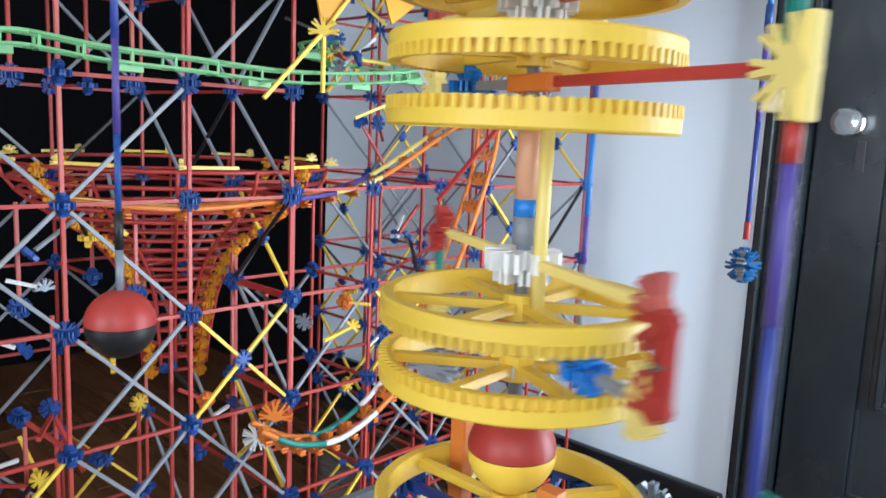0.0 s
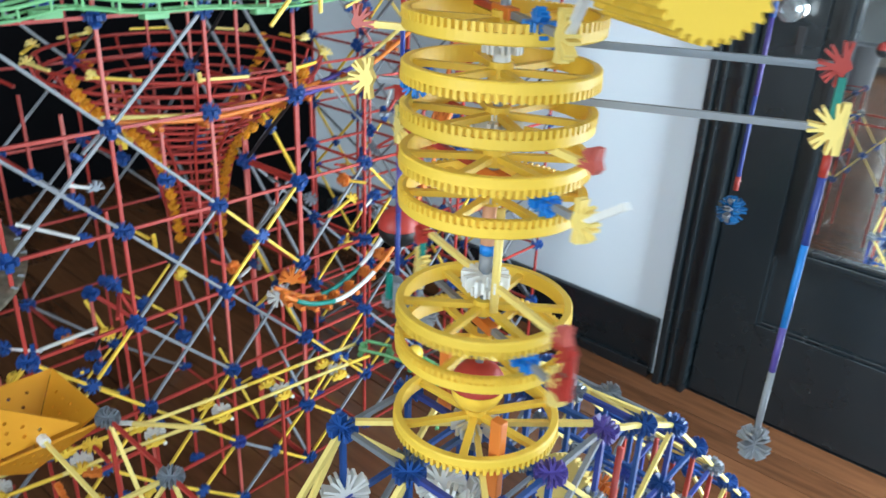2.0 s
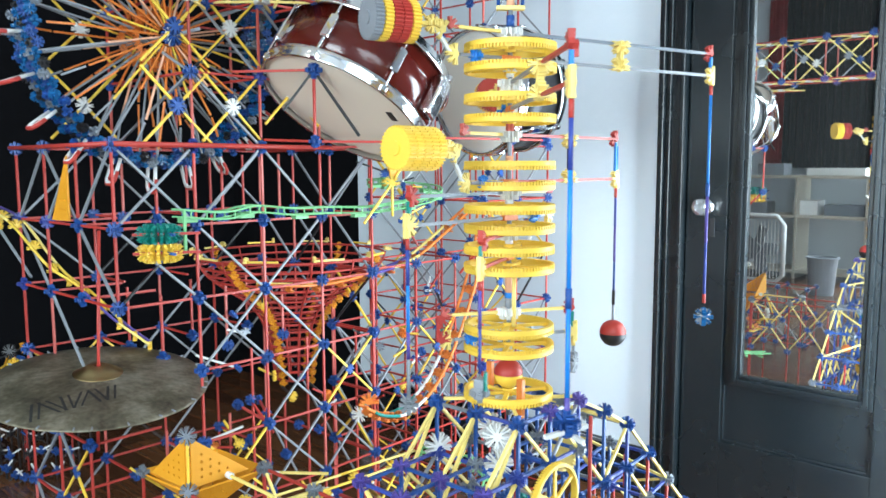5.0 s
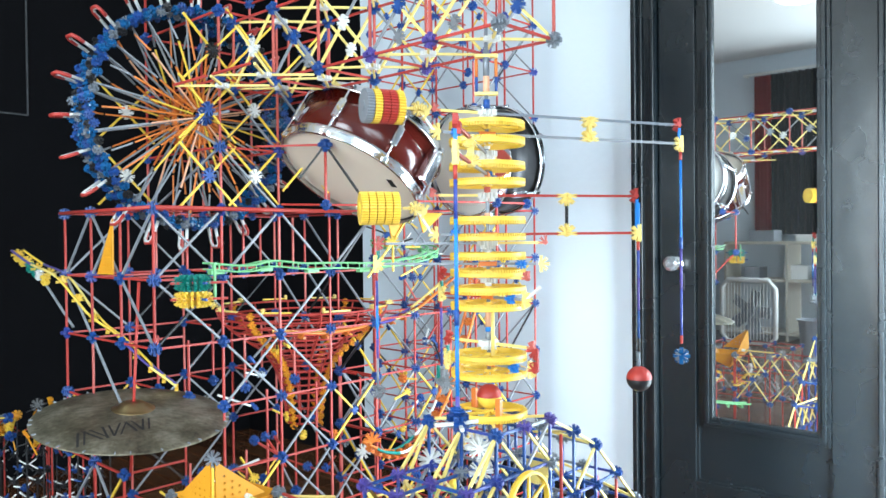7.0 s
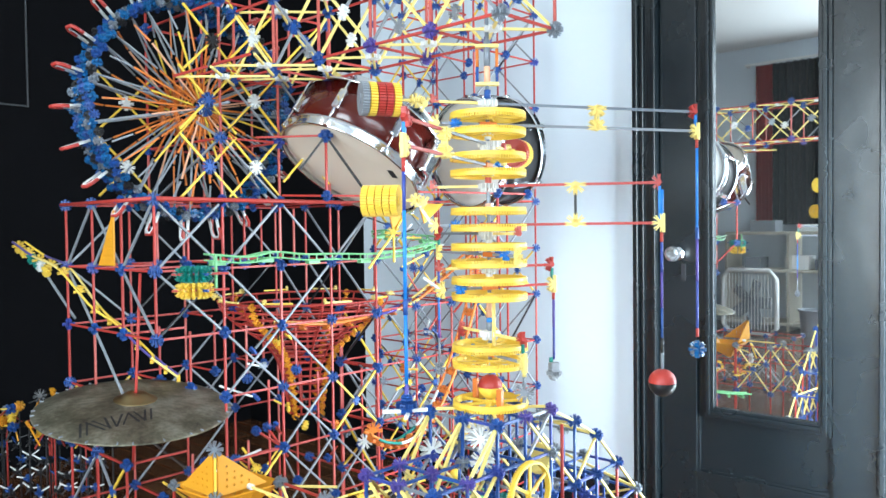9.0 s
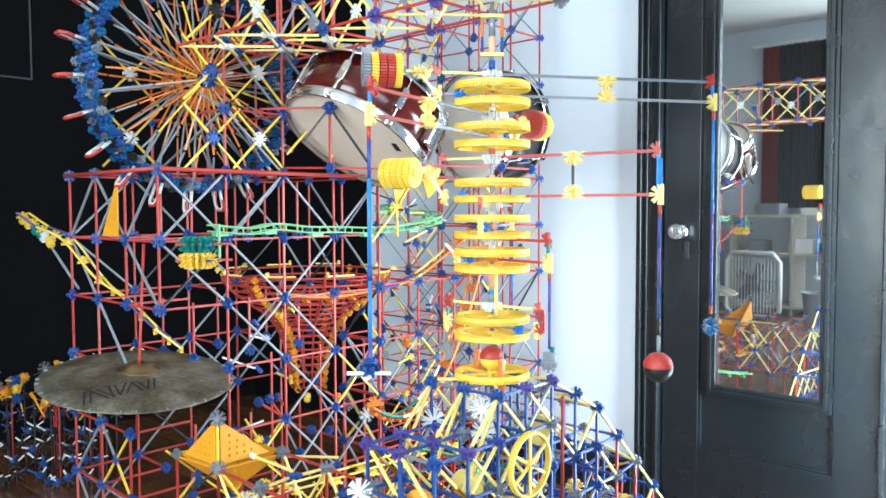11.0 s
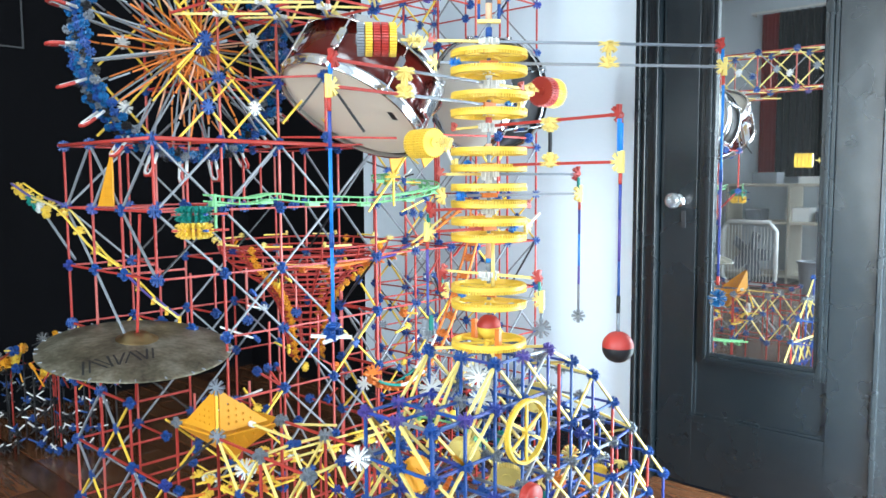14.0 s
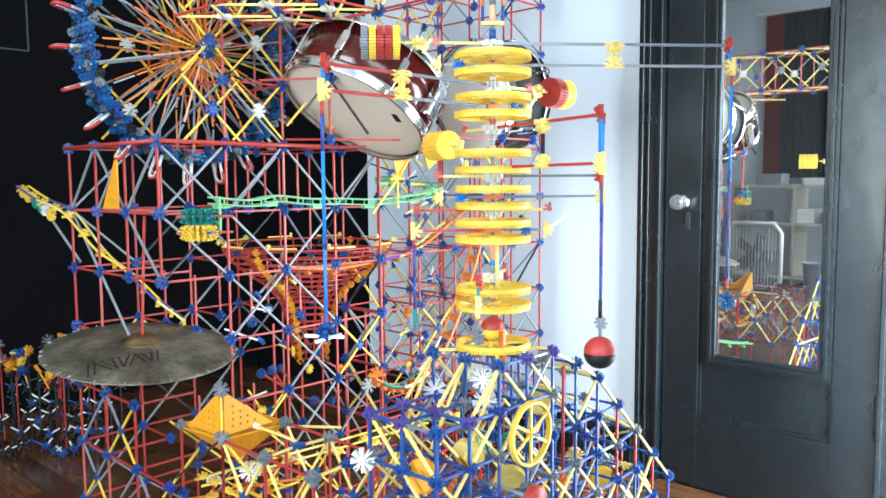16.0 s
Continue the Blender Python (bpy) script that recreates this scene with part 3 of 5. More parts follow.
    for z0, z1, col in ((0.762, 0.775, "grey"), (0.775, 0.783, "sky"), (0.783, 0.825, "tan"), (0.848, 0.86, "white"), (0.905, 0.918, "white"), (0.968, 0.98, "tan"), (1.0, 1.03, "pink"), (1.062, 1.075, "tan"),
                        (1.09, 1.1, "white"), (1.16, 1.175, "blue"), (1.185, 1.215, "tan"), (1.215, 1.26, "silver")):
        bar(c, col + "_sleeve", col, (0, 0, z0 - 0.60), (0, 0, z1 - 0.60), 0.0058, 12)
    bar(c, "yellow_rod", "cream", (0.014, -0.006, 0.735 - 0.60), (0.014, -0.006, 0.815 - 0.60), 0.0032)
    for x in (-0.012, 0.012):
        bar(c, "orange_rod", "orange", (x, x, 0.614), (x, x, 0.645), 0.0028)
        bar(c, "blue_rod", "blue", (x, x, 0.588), (x, x, 0.614), 0.0026)
    for z in (0.585, 0.65):
        part("clamp", box(bmesh.new(), -0.020, -0.006, z - 0.003, 0.020, 0.006, z + 0.003, 0.001), MAT["cream"], c, m=pose(0, 0, 0, 0, 0, 42))
    s = thing("sun_ball", "red over yellow two-tone plastic ball on the gear", "ball", pose(0, 0, 0.641))
    ball(s, (0, 0, 0.0215), 0.0215, "red", "yellow")


orrery()


# ---- ridge-shaped stand under the orrery ----
def stand():
    s = thing("orrery_stand", "ridge-shaped stand of blue, purple and yellow rods", "stand")
    H = BLU
    rnd = random.Random(4)
    # top of the ridge, column by column along y
    top = {-3: 0.545, -2: 0.545, -1: 0.62, 0: 0.62, 1: 0.62, 2: 0.585, 3: 0.545, 4: 0.475, 5: 0.405, 6: 0.335, 7: 0.265}
    steps = [0.62, 0.545, 0.47, 0.395, 0.32, 0.245, 0.17, 0.095, 0.012]
    cols = {}
    for j, zt in top.items():
        cols[j] = [zt] + [z for z in steps if z < zt - 0.045]
    nodes = {}
    for j, zs in cols.items():
        for i in (-1, 0, 1):
            for k, z in enumerate(zs):
                if i == 0 and k > 1 and (j + k) % 2:
                    continue
                nodes[(i, j, k)] = Vector((i * H, j * H, z))
    for (i, j, k), p in nodes.items():
        u = rnd.random()
        col = ("purple" if u < 0.6 else "blue") if k == 0 and j < 2 else ("silver" if u < 0.28 else ("indigo" if u < 0.4 else "blue"))
        clip(s, col, p, "cross", (0, 0, 45 * ((i + j) % 2)), s=1.03)
        q = nodes.get((i, j, k + 1))
        if q:
            rod(s, rnd.choice(("blue", "indigo", "blue", "blue", "red" if j > 3 else "blue")), p, q, 0.008)
        q = nodes.get((i + 1, j, k))
        if q:
            rod(s, rnd.choice(("blue", "silver", "blue", "indigo")), p, q, 0.008)
        # beams along the ridge join the nearest heights
        if j + 1 in cols:
            c = [nodes.get((i, j + 1, m)) for m in range(len(cols[j + 1]))]
            c = [v for v in c if v]
            level = [v for v in c if abs(v.z - p.z) < 0.012]
            if level:
                rod(s, rnd.choice(("blue", "indigo", "silver", "blue")), p, level[0], 0.008)
            down = [v for v in c if -0.10 < v.z - p.z < -0.025]
            rise = [v for v in c if 0.025 < v.z - p.z < 0.10]
            if i and ((j + k) % 2 == 0 or k == 0) and down:
                rod(s, "cream", p, down[0], 0.008)
            elif i and rise and rnd.random() < 0.85:
                rod(s, "cream" if rnd.random() < 0.8 else "grey", p, rise[0], 0.008)
        if i < 1 and j in (-3, 7) and k + 1 < len(cols[j]):
            q = nodes.get((i + 1, j, k + 1))
            if q:
                rod(s, "cream", p, q, 0.008)
    # slopes from the top deck down to the lower deck, and across the deck
    for i in (-1, 0, 1):
        rod(s, "cream", (i * H, -H, 0.62), (i * H, -2 * H, 0.545), 0.008)
        rod(s, "cream", (i * H, -H, 0.62), (i * H - 0.02, -1.9 * H, 0.47), 0.008)
        rod(s, "cream", (i * H, -3 * H, 0.545), (i * H, -2 * H, 0.47), 0.008)
    for i in (-1, 1):
        for j in (-1, 1):
            rod(s, "cream", (i * H, j * H, 0.626), (0, 0, 0.626), 0.010)
    for a, b in (((-1, 2, 0.585), (1, 3, 0.545)), ((1, 2, 0.585), (-1, 3, 0.545)), ((-1, 4, 0.475), (1, 5, 0.405)), ((1, 5, 0.405), (-1, 6, 0.335))):
        rod(s, "cream", (a[0] * H, a[1] * H, a[2]), (b[0] * H, b[1] * H, b[2]), 0.008)
    part("deck_gear", big_gear_mesh(), None, s, m=pose(0, 0, 0.635))
    clip(s, "white", (0, 0, 0.626), "big", s=1.2)
    for x, y in ((-0.05, 0.02), (0.045, -0.03)):
        part("post", box(bmesh.new(), x - 0.005, y - 0.004, 0.60, x + 0.005, y + 0.004, 0.668, 0.001), MAT["orange"], s)
    for x, y, z in ((-0.074, -0.073, 0.554), (-0.002, -0.037, 0.59), (0.02, -0.05, 0.585), (0.01, -0.02, 0.565), (-0.08, -0.235, 0.47), (0.03, -0.06, 0.55)):
        clip(s, "white", (x, y, z), "big", (90, rnd.uniform(-30, 30), rnd.uniform(20, 70)), s=1.25)
    for x, y in ((0.03, -0.02), (0.08, 0.10), (0.03, 0.30)):
        bar(s, "red_rod", "red", (x, y, 0.40), (x, y, 0.59 if y < 0.2 else 0.46), 0.003)
    # inside: gears and plates that show between the rods
    for x, y, z, col in ((0.02, -0.20, 0.46, "amber"), (0.03, -0.10, 0.47, "cream"), (0.03, 0.10, 0.52, "cream"), (0.0, 0.05, 0.38, "cream"), (0.02, 0.33, 0.30, "yellow")):
        part("inner_gear", small_gear_mesh(col), None, s, m=pose(x, y, z, rnd.uniform(60, 120), 0, rnd.uniform(0, 90)))
    for k in range(16):
        q = (rnd.uniform(-0.05, 0.06), rnd.uniform(-0.18, 0.42), 0)
        z = rnd.uniform(0.25, 0.30 + 0.25 * (1 - max(0, q[1]) / 0.42))
        clip(s, rnd.choice(("grey", "white", "black", "cream", "orange", "teal")), (q[0], q[1], z), rnd.choice(("cross", "big", "half")), (rnd.uniform(0, 180), rnd.uniform(0, 180), 0), s=1.2)
    # upright gear wheel with its red pulley
    part("crank_gear", big_gear_mesh(), None, s, "upright yellow ring gear", m=pose(0.092, -0.012, 0.497, 0, 90, 0) @ Matrix.Diagonal((0.84, 0.84, 0.84, 1)))
    part("pulley", lathe(bmesh.new(), [(0, -0.01), (0.020, -0.01), (0.024, -0.005), (0.017, 0), (0.024, 0.005), (0.020, 0.01), (0, 0.01)], 20), MAT["red"], s, m=pose(0.118, -0.035, 0.398, 0, 90, 0), smooth=True)
    bar(s, "axle", "grey", (0.0, -0.012, 0.497), (0.108, -0.012, 0.497), 0.003)
    bar(s, "axle", "grey", (0.0, -0.035, 0.398), (0.13, -0.035, 0.398), 0.003)


stand()


# ---- ball-machine tower ----
TX = [-1.113, -0.964, -0.815, -0.664]
TY = [-0.272, -0.114, 0.038, 0.188, 0.339, 0.488, 0.637]
TZ = [0.0, 0.126, 0.275, 0.424, 0.570, 0.714, 0.856, 1.005]


def lattice(name, label, xs, ys, zs, skip=lambda i, j, k: False, brace=0.8, seed=1, yellow_below=0.0, dark=False, node="blue", pale=0.1):
    """A braced frame of red rods on a grid: posts, beams, grey diagonals and blue connectors."""
    t = thing(name, label, "toy tower", pose(0, 0, 0))
    rnd = random.Random(seed)
    ok = lambda i, j, k: 0 <= i < len(xs) and 0 <= j < len(ys) and 0 <= k < len(zs) and not skip(i, j, k)
    P = lambda i, j, k: Vector((xs[i], ys[j], zs[k]))
    red = "red"
    for i in range(len(xs)):
        for j in range(len(ys)):
            for k in range(len(zs)):
                if not ok(i, j, k):
                    continue
                p = P(i, j, k)
                outer = i in (0, len(xs) - 1) or j in (0, len(ys) - 1)
                if not outer and k % 2:
                    continue
                clip(t, node if rnd.random() < 0.92 else "indigo", p, "cross", (0, 0, rnd.choice((0, 45))), s=1.15)
                if ok(i, j, k + 1):
                    rod(t, "pink" if rnd.random() < pale else red, p, P(i, j, k + 1))
                if ok(i + 1, j, k) and (outer or j == len(ys) - 1):
                    rod(t, red, p, P(i + 1, j, k))
                if ok(i, j + 1, k) and (outer or i == len(xs) - 1):
                    rod(t, red, p, P(i, j + 1, k))
                # diagonals on the faces
                for di, dj, on in ((0, 1, i in (0, len(xs) - 1)), (1, 0, j in (0, len(ys) - 1))):
                    if on and ok(i + di, j + dj, k + 1) and rnd.random() < brace:
                        z = zs[k]
                        up = (i + j + k) % 2 == 0
                        a, b = (p, P(i + di, j + dj, k + 1)) if up else (P(i, j, k + 1), P(i + di, j + dj, k))
                        if z < yellow_below and rnd.random() < 0.45:
                            # a pair of crossing yellow rods meeting in a connector
                            mid = (a + b) / 2
                            clip(t, "blue", mid, "star", (90, 0, 0 if di else 90))
                            c, d = (P(i, j, k + 1), P(i + di, j + dj, k)) if up else (p, P(i + di, j + dj, k + 1))
                            for q in (a, b, c, d):
                                rod(t, "yellow" if rnd.random() < 0.8 else "grey", q, mid, 0.009)
                        else:
                            rod(t, "grey" if rnd.random() < 0.88 else "black", a, b)
                            if rnd.random() < 0.3:
                                c, d = (P(i, j, k + 1), P(i + di, j + dj, k)) if up else (p, P(i + di, j + dj, k + 1))
                                rod(t, "grey", c, d)
    return t


def left_tower_gap(i, j, k):
    return (i == 1 and j != 0 and k in (1, 3)) or (i == 3 and j == 0 and k in (3, 4)) or (i == 2 and j == 0 and k == 4)


lattice("ball_machine_tower", "tall red rod tower with grey braces and blue connectors", TX, TY[:5], TZ, left_tower_gap, 0.85, 3, 0.5, pale=0.25)
ledge = thing("ledge_beam", "long solid red beam along the tower's top ledge", "toy beam", pose(0, 0, 0))
bar(ledge, "beam", "red", (-0.652, -0.272, 1.006), (-0.652, 0.339, 1.006), 0.0048)
bar(ledge, "beam", "red", (-1.113, -0.283, 1.006), (-0.655, -0.283, 1.006), 0.0042)
# lower wing of the machine, in front of the pale wall
lattice("ball_machine_wing", "lower red rod frame with yellow cross braces", [-0.816, -0.668], [0.345, 0.49, 0.639, 0.788], [0.0, 0.126, 0.275, 0.424, 0.573, 0.722], lambda i, j, k: k > 3 and j > 2, seed=8, brace=0.72, yellow_below=0.6)
# tall narrow tower by the pale wall
lattice("back_tower", "tall dark-red rod tower standing by the pale wall", [-1.07, -0.921, -0.772, -0.623], [0.70, 0.849, 0.998], [0.0, 0.126, 0.275, 0.424, 0.573, 0.722, 0.871, 1.02, 1.169, 1.318, 1.467, 1.616, 1.765], lambda i, j, k: False, 0.75, 12, 1.7)


def upper_frame():
    """Front frame that holds the big wheel, with crossed yellow rods and white connectors."""
    t = lattice("wheel_frame", "red rod frame with crossed yellow rods round the lift wheel", [-1.0, -0.664], [-0.114, 0.038, 0.188], [1.005, 1.143, 1.292, 1.442, 1.591], seed=21, brace=0.25, pale=0.75)
    x = -0.664
    for y, z, c in ((-0.026, 1.082, "white"), (-0.026, 1.232, "white"), (-0.026, 1.381, "white"), (-0.143, 1.078, "blue"), (-0.143, 1.222, "blue"), (-0.13, 1.352, "black"), (0.118, 1.12, "white"), (0.118, 1.39, "blue"), (-0.2, 1.09, "white"), (-0.2, 1.24, "white")):
        xx = x if y > -0.15 else -0.93
        clip(t, c, (xx, y, z), "star", (0, 90, 0), s=1.35)
        for dy in (-0.0745, 0.0745):
            for dz in (-0.0745, 0.0745):
                rod(t, "yellow", (xx, y, z), (xx, y + dy, z + dz), 0.009)
    return t


upper_frame()


def top_bridge():
    t = thing("top_bridge", "flat red and yellow rod bridge holding the shaft's top", "toy bridge", pose(0, 0, 0))
    rnd = random.Random(31)
    xs = [-0.668 + 0.1515 * i for i in range(6)]
    for z in (1.275, 1.424):
        for y in (-0.0745, 0.0745):
            for a, b in zip(xs, xs[1:]):
                rod(t, "red" if rnd.random() < 0.8 else "pink", (a, y, z), (b, y, z), 0.008)
        for k, (a, b) in enumerate(zip(xs, xs[1:])):
            mid = ((a + b) / 2, 0, z + 0.002)
            clip(t, "white", mid, "star", (0, 0, 22), s=1.25)
            for p in ((a, -0.0745), (a, 0.0745), (b, -0.0745), (b, 0.0745)):
                rod(t, "cream", mid, (*p, z), 0.009)
    for i, a in enumerate(xs):
        for y in (-0.0745, 0.0745):
            clip(t, "silver" if i == 5 else ("purple" if i > 2 else "blue"), (a, y, 1.275), "cross", s=1.15)
            clip(t, "blue", (a, y, 1.424), "cross", s=1.15)
            rod(t, "pink", (a, y, 1.275), (a, y, 1.424))
            if i < 5:
                m = ((a + xs[i + 1]) / 2, y, 1.35)
                clip(t, rnd.choice(("white", "blue", "grey")), m, "star", (90, 0, 0), s=1.2)
                for dx in (a, xs[i + 1]):
                    for z in (1.275, 1.424):
                        rod(t, rnd.choice(("cream", "cream", "grey")), m, (dx, y, z), 0.009)
        rod(t, "red", (a, -0.0745, 1.275), (a, 0.0745, 1.275))
    # second deck nearer the machine
    xs = [-0.668 + 0.1515 * i for i in range(3)]
    for a, b in zip(xs, xs[1:]):
        mid = ((a + b) / 2, -0.15, 1.262)
        clip(t, "white", mid, "star", s=1.2)
        for p in ((a, -0.2245), (a, -0.0745), (b, -0.2245), (b, -0.0745)):
            rod(t, "cream", mid, (*p, 1.262), 0.009)
        rod(t, "red", (a, -0.2245, 1.262), (b, -0.2245, 1.262))
    return t


top_bridge()


def lift_wheel():
    w = thing("lift_wheel", "big spoked lift wheel with a blue chain rim and loops", "toy wheel", pose(-0.82, -0.10, 1.221))
    R, n = 0.246, 30
    for i in range(n):
        a = 2 * math.pi * i / n
        y, z = math.cos(a), math.sin(a)
        for x in (-0.055, 0.055):
            mid = 0.125 + 0.05 * (i % 2)
            thin = Matrix.Diagonal((0.82, 0.82, 1, 1))
            for q in (rod(w, ("orange", "tan", "orange", "orange", "yellow")[i % 5], (x, y * 0.02, z * 0.02), (x, y * mid, z * mid), 0.002),
                      rod(w, ("grey", "orange", "grey", "grey", "orange", "grey", "grey")[i % 7], (x, y * mid, z * mid), (x * 0.7, y * (R - 0.02), z * (R - 0.02)), 0.004)):
                q.matrix_basis = q.matrix_basis @ thin
            if i % 2 == 0:
                q = rod(w, "grey", (x * 0.4, y * 0.05, z * 0.05), (x * 0.7, y * R, z * R), 0.0)
                q.matrix_basis = q.matrix_basis @ thin
            
    m = 84
    for i in range(m):
        a = 2 * math.pi * i / m
        for x in (-0.042, -0.014, 0.014, 0.042):
            r = R + (0.004 if i % 2 else -0.004)
            clip(w, ("steelblue", "blue", "steelblue", "black", "blue", "steelblue", "silver")[(i * 3 + int(x * 300)) % 7], (x, r * math.cos(a), r * math.sin(a)), "cross", (math.degrees(a), 0, 29 * (i % 3)), s=0.86)
    loops = 22
    bm = bmesh.new()
    tube(bm, [(-0.016, 0.0, 0.0), (-0.016, 0.042, 0), (-0.010, 0.05, 0), (0.010, 0.05, 0), (0.016, 0.042, 0), (0.016, 0.0, 0)], 0.0036, 6)
    loop = mesh_of("white_loop", bm, MAT["white"], smooth=True)
    bm = bmesh.new()
    tube(bm, [(-0.0165, 0.026, 0.001), (-0.0165, 0.044, 0.001), (-0.010, 0.0525, 0.001), (0.010, 0.0525, 0.001), (0.0165, 0.044, 0.001), (0.0165, 0.026, 0.001)], 0.0042, 6)
    loop2 = mesh_of("red_loop", bm, MAT["red"], smooth=True)
    for i in range(loops):
        a = 360 * i / loops + 4
        mm = Matrix.Rotation(radians(a), 4, "X") @ Matrix.Translation((0.0, R + 0.009, 0))
        part("white_loop", loop, None, w, m=mm)
        part("red_loop", loop2, None, w, m=mm)
    for i in range(24):
        a = 2 * math.pi * i / 24
        for x in (-0.03, 0.03):
            clip(w, "orange", (x, 0.052 * math.cos(a), 0.052 * math.sin(a)), "half", (math.degrees(a), 90, 0), s=0.9)
    clip(w, "blue", (0.07, 0, 0), "big", (0, 90, 0), s=1.3)
    clip(w, "white", (0.066, 0, 0), "big", (0, 90, 22), s=1.2)
    bar(w, "axle", "grey", (-0.15, 0, 0), (0.17, 0, 0), 0.0032)


lift_wheel()


def funnel():
    """The vortex bowl: stacked red rings between toothed orange ribs."""
    f = thing("funnel_bowl", "red ringed vortex funnel with toothed orange ribs", "funnel", pose(-0.925, 0.30, -0.077))
    rings = [(0.235, 0.822), (0.228, 0.800), (0.215, 0.782), (0.196, 0.765), (0.176, 0.749), (0.154, 0.733), (0.130, 0.717), (0.112, 0.701), (0.098, 0.685), (0.086, 0.668), (0.076, 0.650),
             (0.068, 0.63), (0.062, 0.61), (0.058, 0.588), (0.054, 0.566), (0.05, 0.544), (0.047, 0.522), (0.045, 0.50)]
    for r, z in rings:
        part("ring", tube(bmesh.new(), [(r * math.cos(2 * math.pi * i / 40), r * math.sin(2 * math.pi * i / 40), z) for i in range(40)], 0.0032, 5, True), MAT["red"], f, smooth=True)
    for k in range(4):
        a = 2 * math.pi * k / 4 + 0.35
        for r, z in rings:
            clip(f, "amber", ((r + 0.006) * math.cos(a), (r + 0.006) * math.sin(a), z - 0.004), "cross", (0, 0, math.degrees(a)), s=0.85)
    for k in range(10):
        a0, a1 = 0.628 * k + 0.2, 0.628 * k + 0.5
        rod(f, "cream" if k % 2 else "yellow", (0.246 * math.cos(a0), 0.246 * math.sin(a0), 0.829), (0.246 * math.cos(a1), 0.246 * math.sin(a1), 0.829), 0.0)
        clip(f, "cream", (0.246 * math.cos(a0), 0.246 * math.sin(a0), 0.829), "half", (90, 0, math.degrees(a0)), s=0.9)
    for k in range(14):
        a = 2 * math.pi * k / 14
        bm = tube(bmesh.new(), [((r + 0.004) * math.cos(a), (r + 0.004) * math.sin(a), z) for r, z in rings], 0.0026, 5)
        part("rib", bm, MAT["red"], f, smooth=True)


funnel()


def curve_points(pts, n=10):
    """A smooth line through points."""
    P = [Vector(p) for p in pts]
    P = [P[0] * 2 - P[1]] + P + [P[-1] * 2 - P[-2]]
    out = []
    for i in range(1, len(P) - 2):
        for s in range(n):
            t = s / n
            out.append(0.5 * ((2 * P[i]) + (P[i + 1] - P[i - 1]) * t + (2 * P[i - 1] - 5 * P[i] + 4 * P[i + 1] - P[i + 2]) * t * t + (3 * P[i] - P[i - 1] - 3 * P[i + 1] + P[i + 2]) * t ** 3))
    return out + [P[-2]]


def rail_track(name, label, pts, width, colours, r=0.003, ties="orange", every=5, drop=0.012, clipkind="half"):
    t = thing(name, label, "toy track", pose(0, 0, 0))
    line = curve_points(pts)
    for side, col in ((-1, colours[0]), (1, colours[-1])):
        path = []
        for i, p in enumerate(line):
            d = (line[min(i + 1, len(line) - 1)] - line[max(i - 1, 0)])
            n = Vector((d.y, -d.x, 0)).normalized()
            path.append(p + n * side * width / 2)
        k = max(4, len(path) // 6)
        for q, s in enumerate(range(0, len(path) - 1, k)):
            c = colours[(q + (0 if side < 0 else 1)) % len(colours)]
            part("rail", tube(bmesh.new(), path[s:s + k + 1], r, 6), MAT[c], t, smooth=True)
    for i in range(0, len(line), every):
        d = (line[min(i + 1, len(line) - 1)] - line[max(i - 1, 0)])
        n = Vector((d.y, -d.x, 0)).normalized()
        yaw = math.degrees(math.atan2(n.y, n.x))
        if ties:
            clip(t, ties, line[i] - Vector((0, 0, drop)), clipkind, (90, 0, yaw), s=width / 0.024)
    return t


def green_track():
    """Moulded green slot track: two rails, a lower rib and square loops."""
    t = thing("green_track", "wavy pale green moulded ball track", "toy track", pose(0, 0, 0))
    pts = [(-0.600, -0.19, 0.890), (-0.598, -0.10, 0.882), (-0.612, -0.02, 0.890), (-0.600, 0.06, 0.882), (-0.606, 0.16, 0.880), (-0.600, 0.27, 0.876), (-0.606, 0.38, 0.882), (-0.62, 0.48, 0.892), (-0.66, 0.56, 0.905), (-0.72, 0.60, 0.915), (-0.78, 0.57, 0.922), (-0.80, 0.50, 0.928), (-0.77, 0.44, 0.932), (-0.71, 0.44, 0.936)]
    line = curve_points(pts, 8)
    sides = {-1: [], 1: []}
    for i, p in enumerate(line):
        d = line[min(i + 1, len(line) - 1)] - line[max(i - 1, 0)]
        n = Vector((d.y, -d.x, 0)).normalized()
        for s in sides:
            sides[s].append(p + n * s * 0.0135)
    for s, path in sides.items():
        for a in range(0, len(path) - 1, 17):
            seg = path[a:a + 18]
            part("rail", tube(bmesh.new(), seg, 0.0024, 6), MAT["green"], t, smooth=True)
            part("lower_rib", tube(bmesh.new(), [p - Vector((0, 0, 0.013)) for p in seg], 0.0019, 6), MAT["green"], t, smooth=True)
    for i in range(2, len(line), 4):
        a, b = sides[-1][i], sides[1][i]
        dz = Vector((0, 0, 0.014))
        part("cross_tie", tube(bmesh.new(), [a, a - dz, b - dz, b], 0.002, 5), MAT["green"], t)
        if i % 12 == 2:
            part("bracket", box(bmesh.new(), -0.008, -0.016, -0.022, 0.008, 0.016, -0.012, 0.001), MAT["green"], t, m=Matrix.Translation(line[i]))
    return t


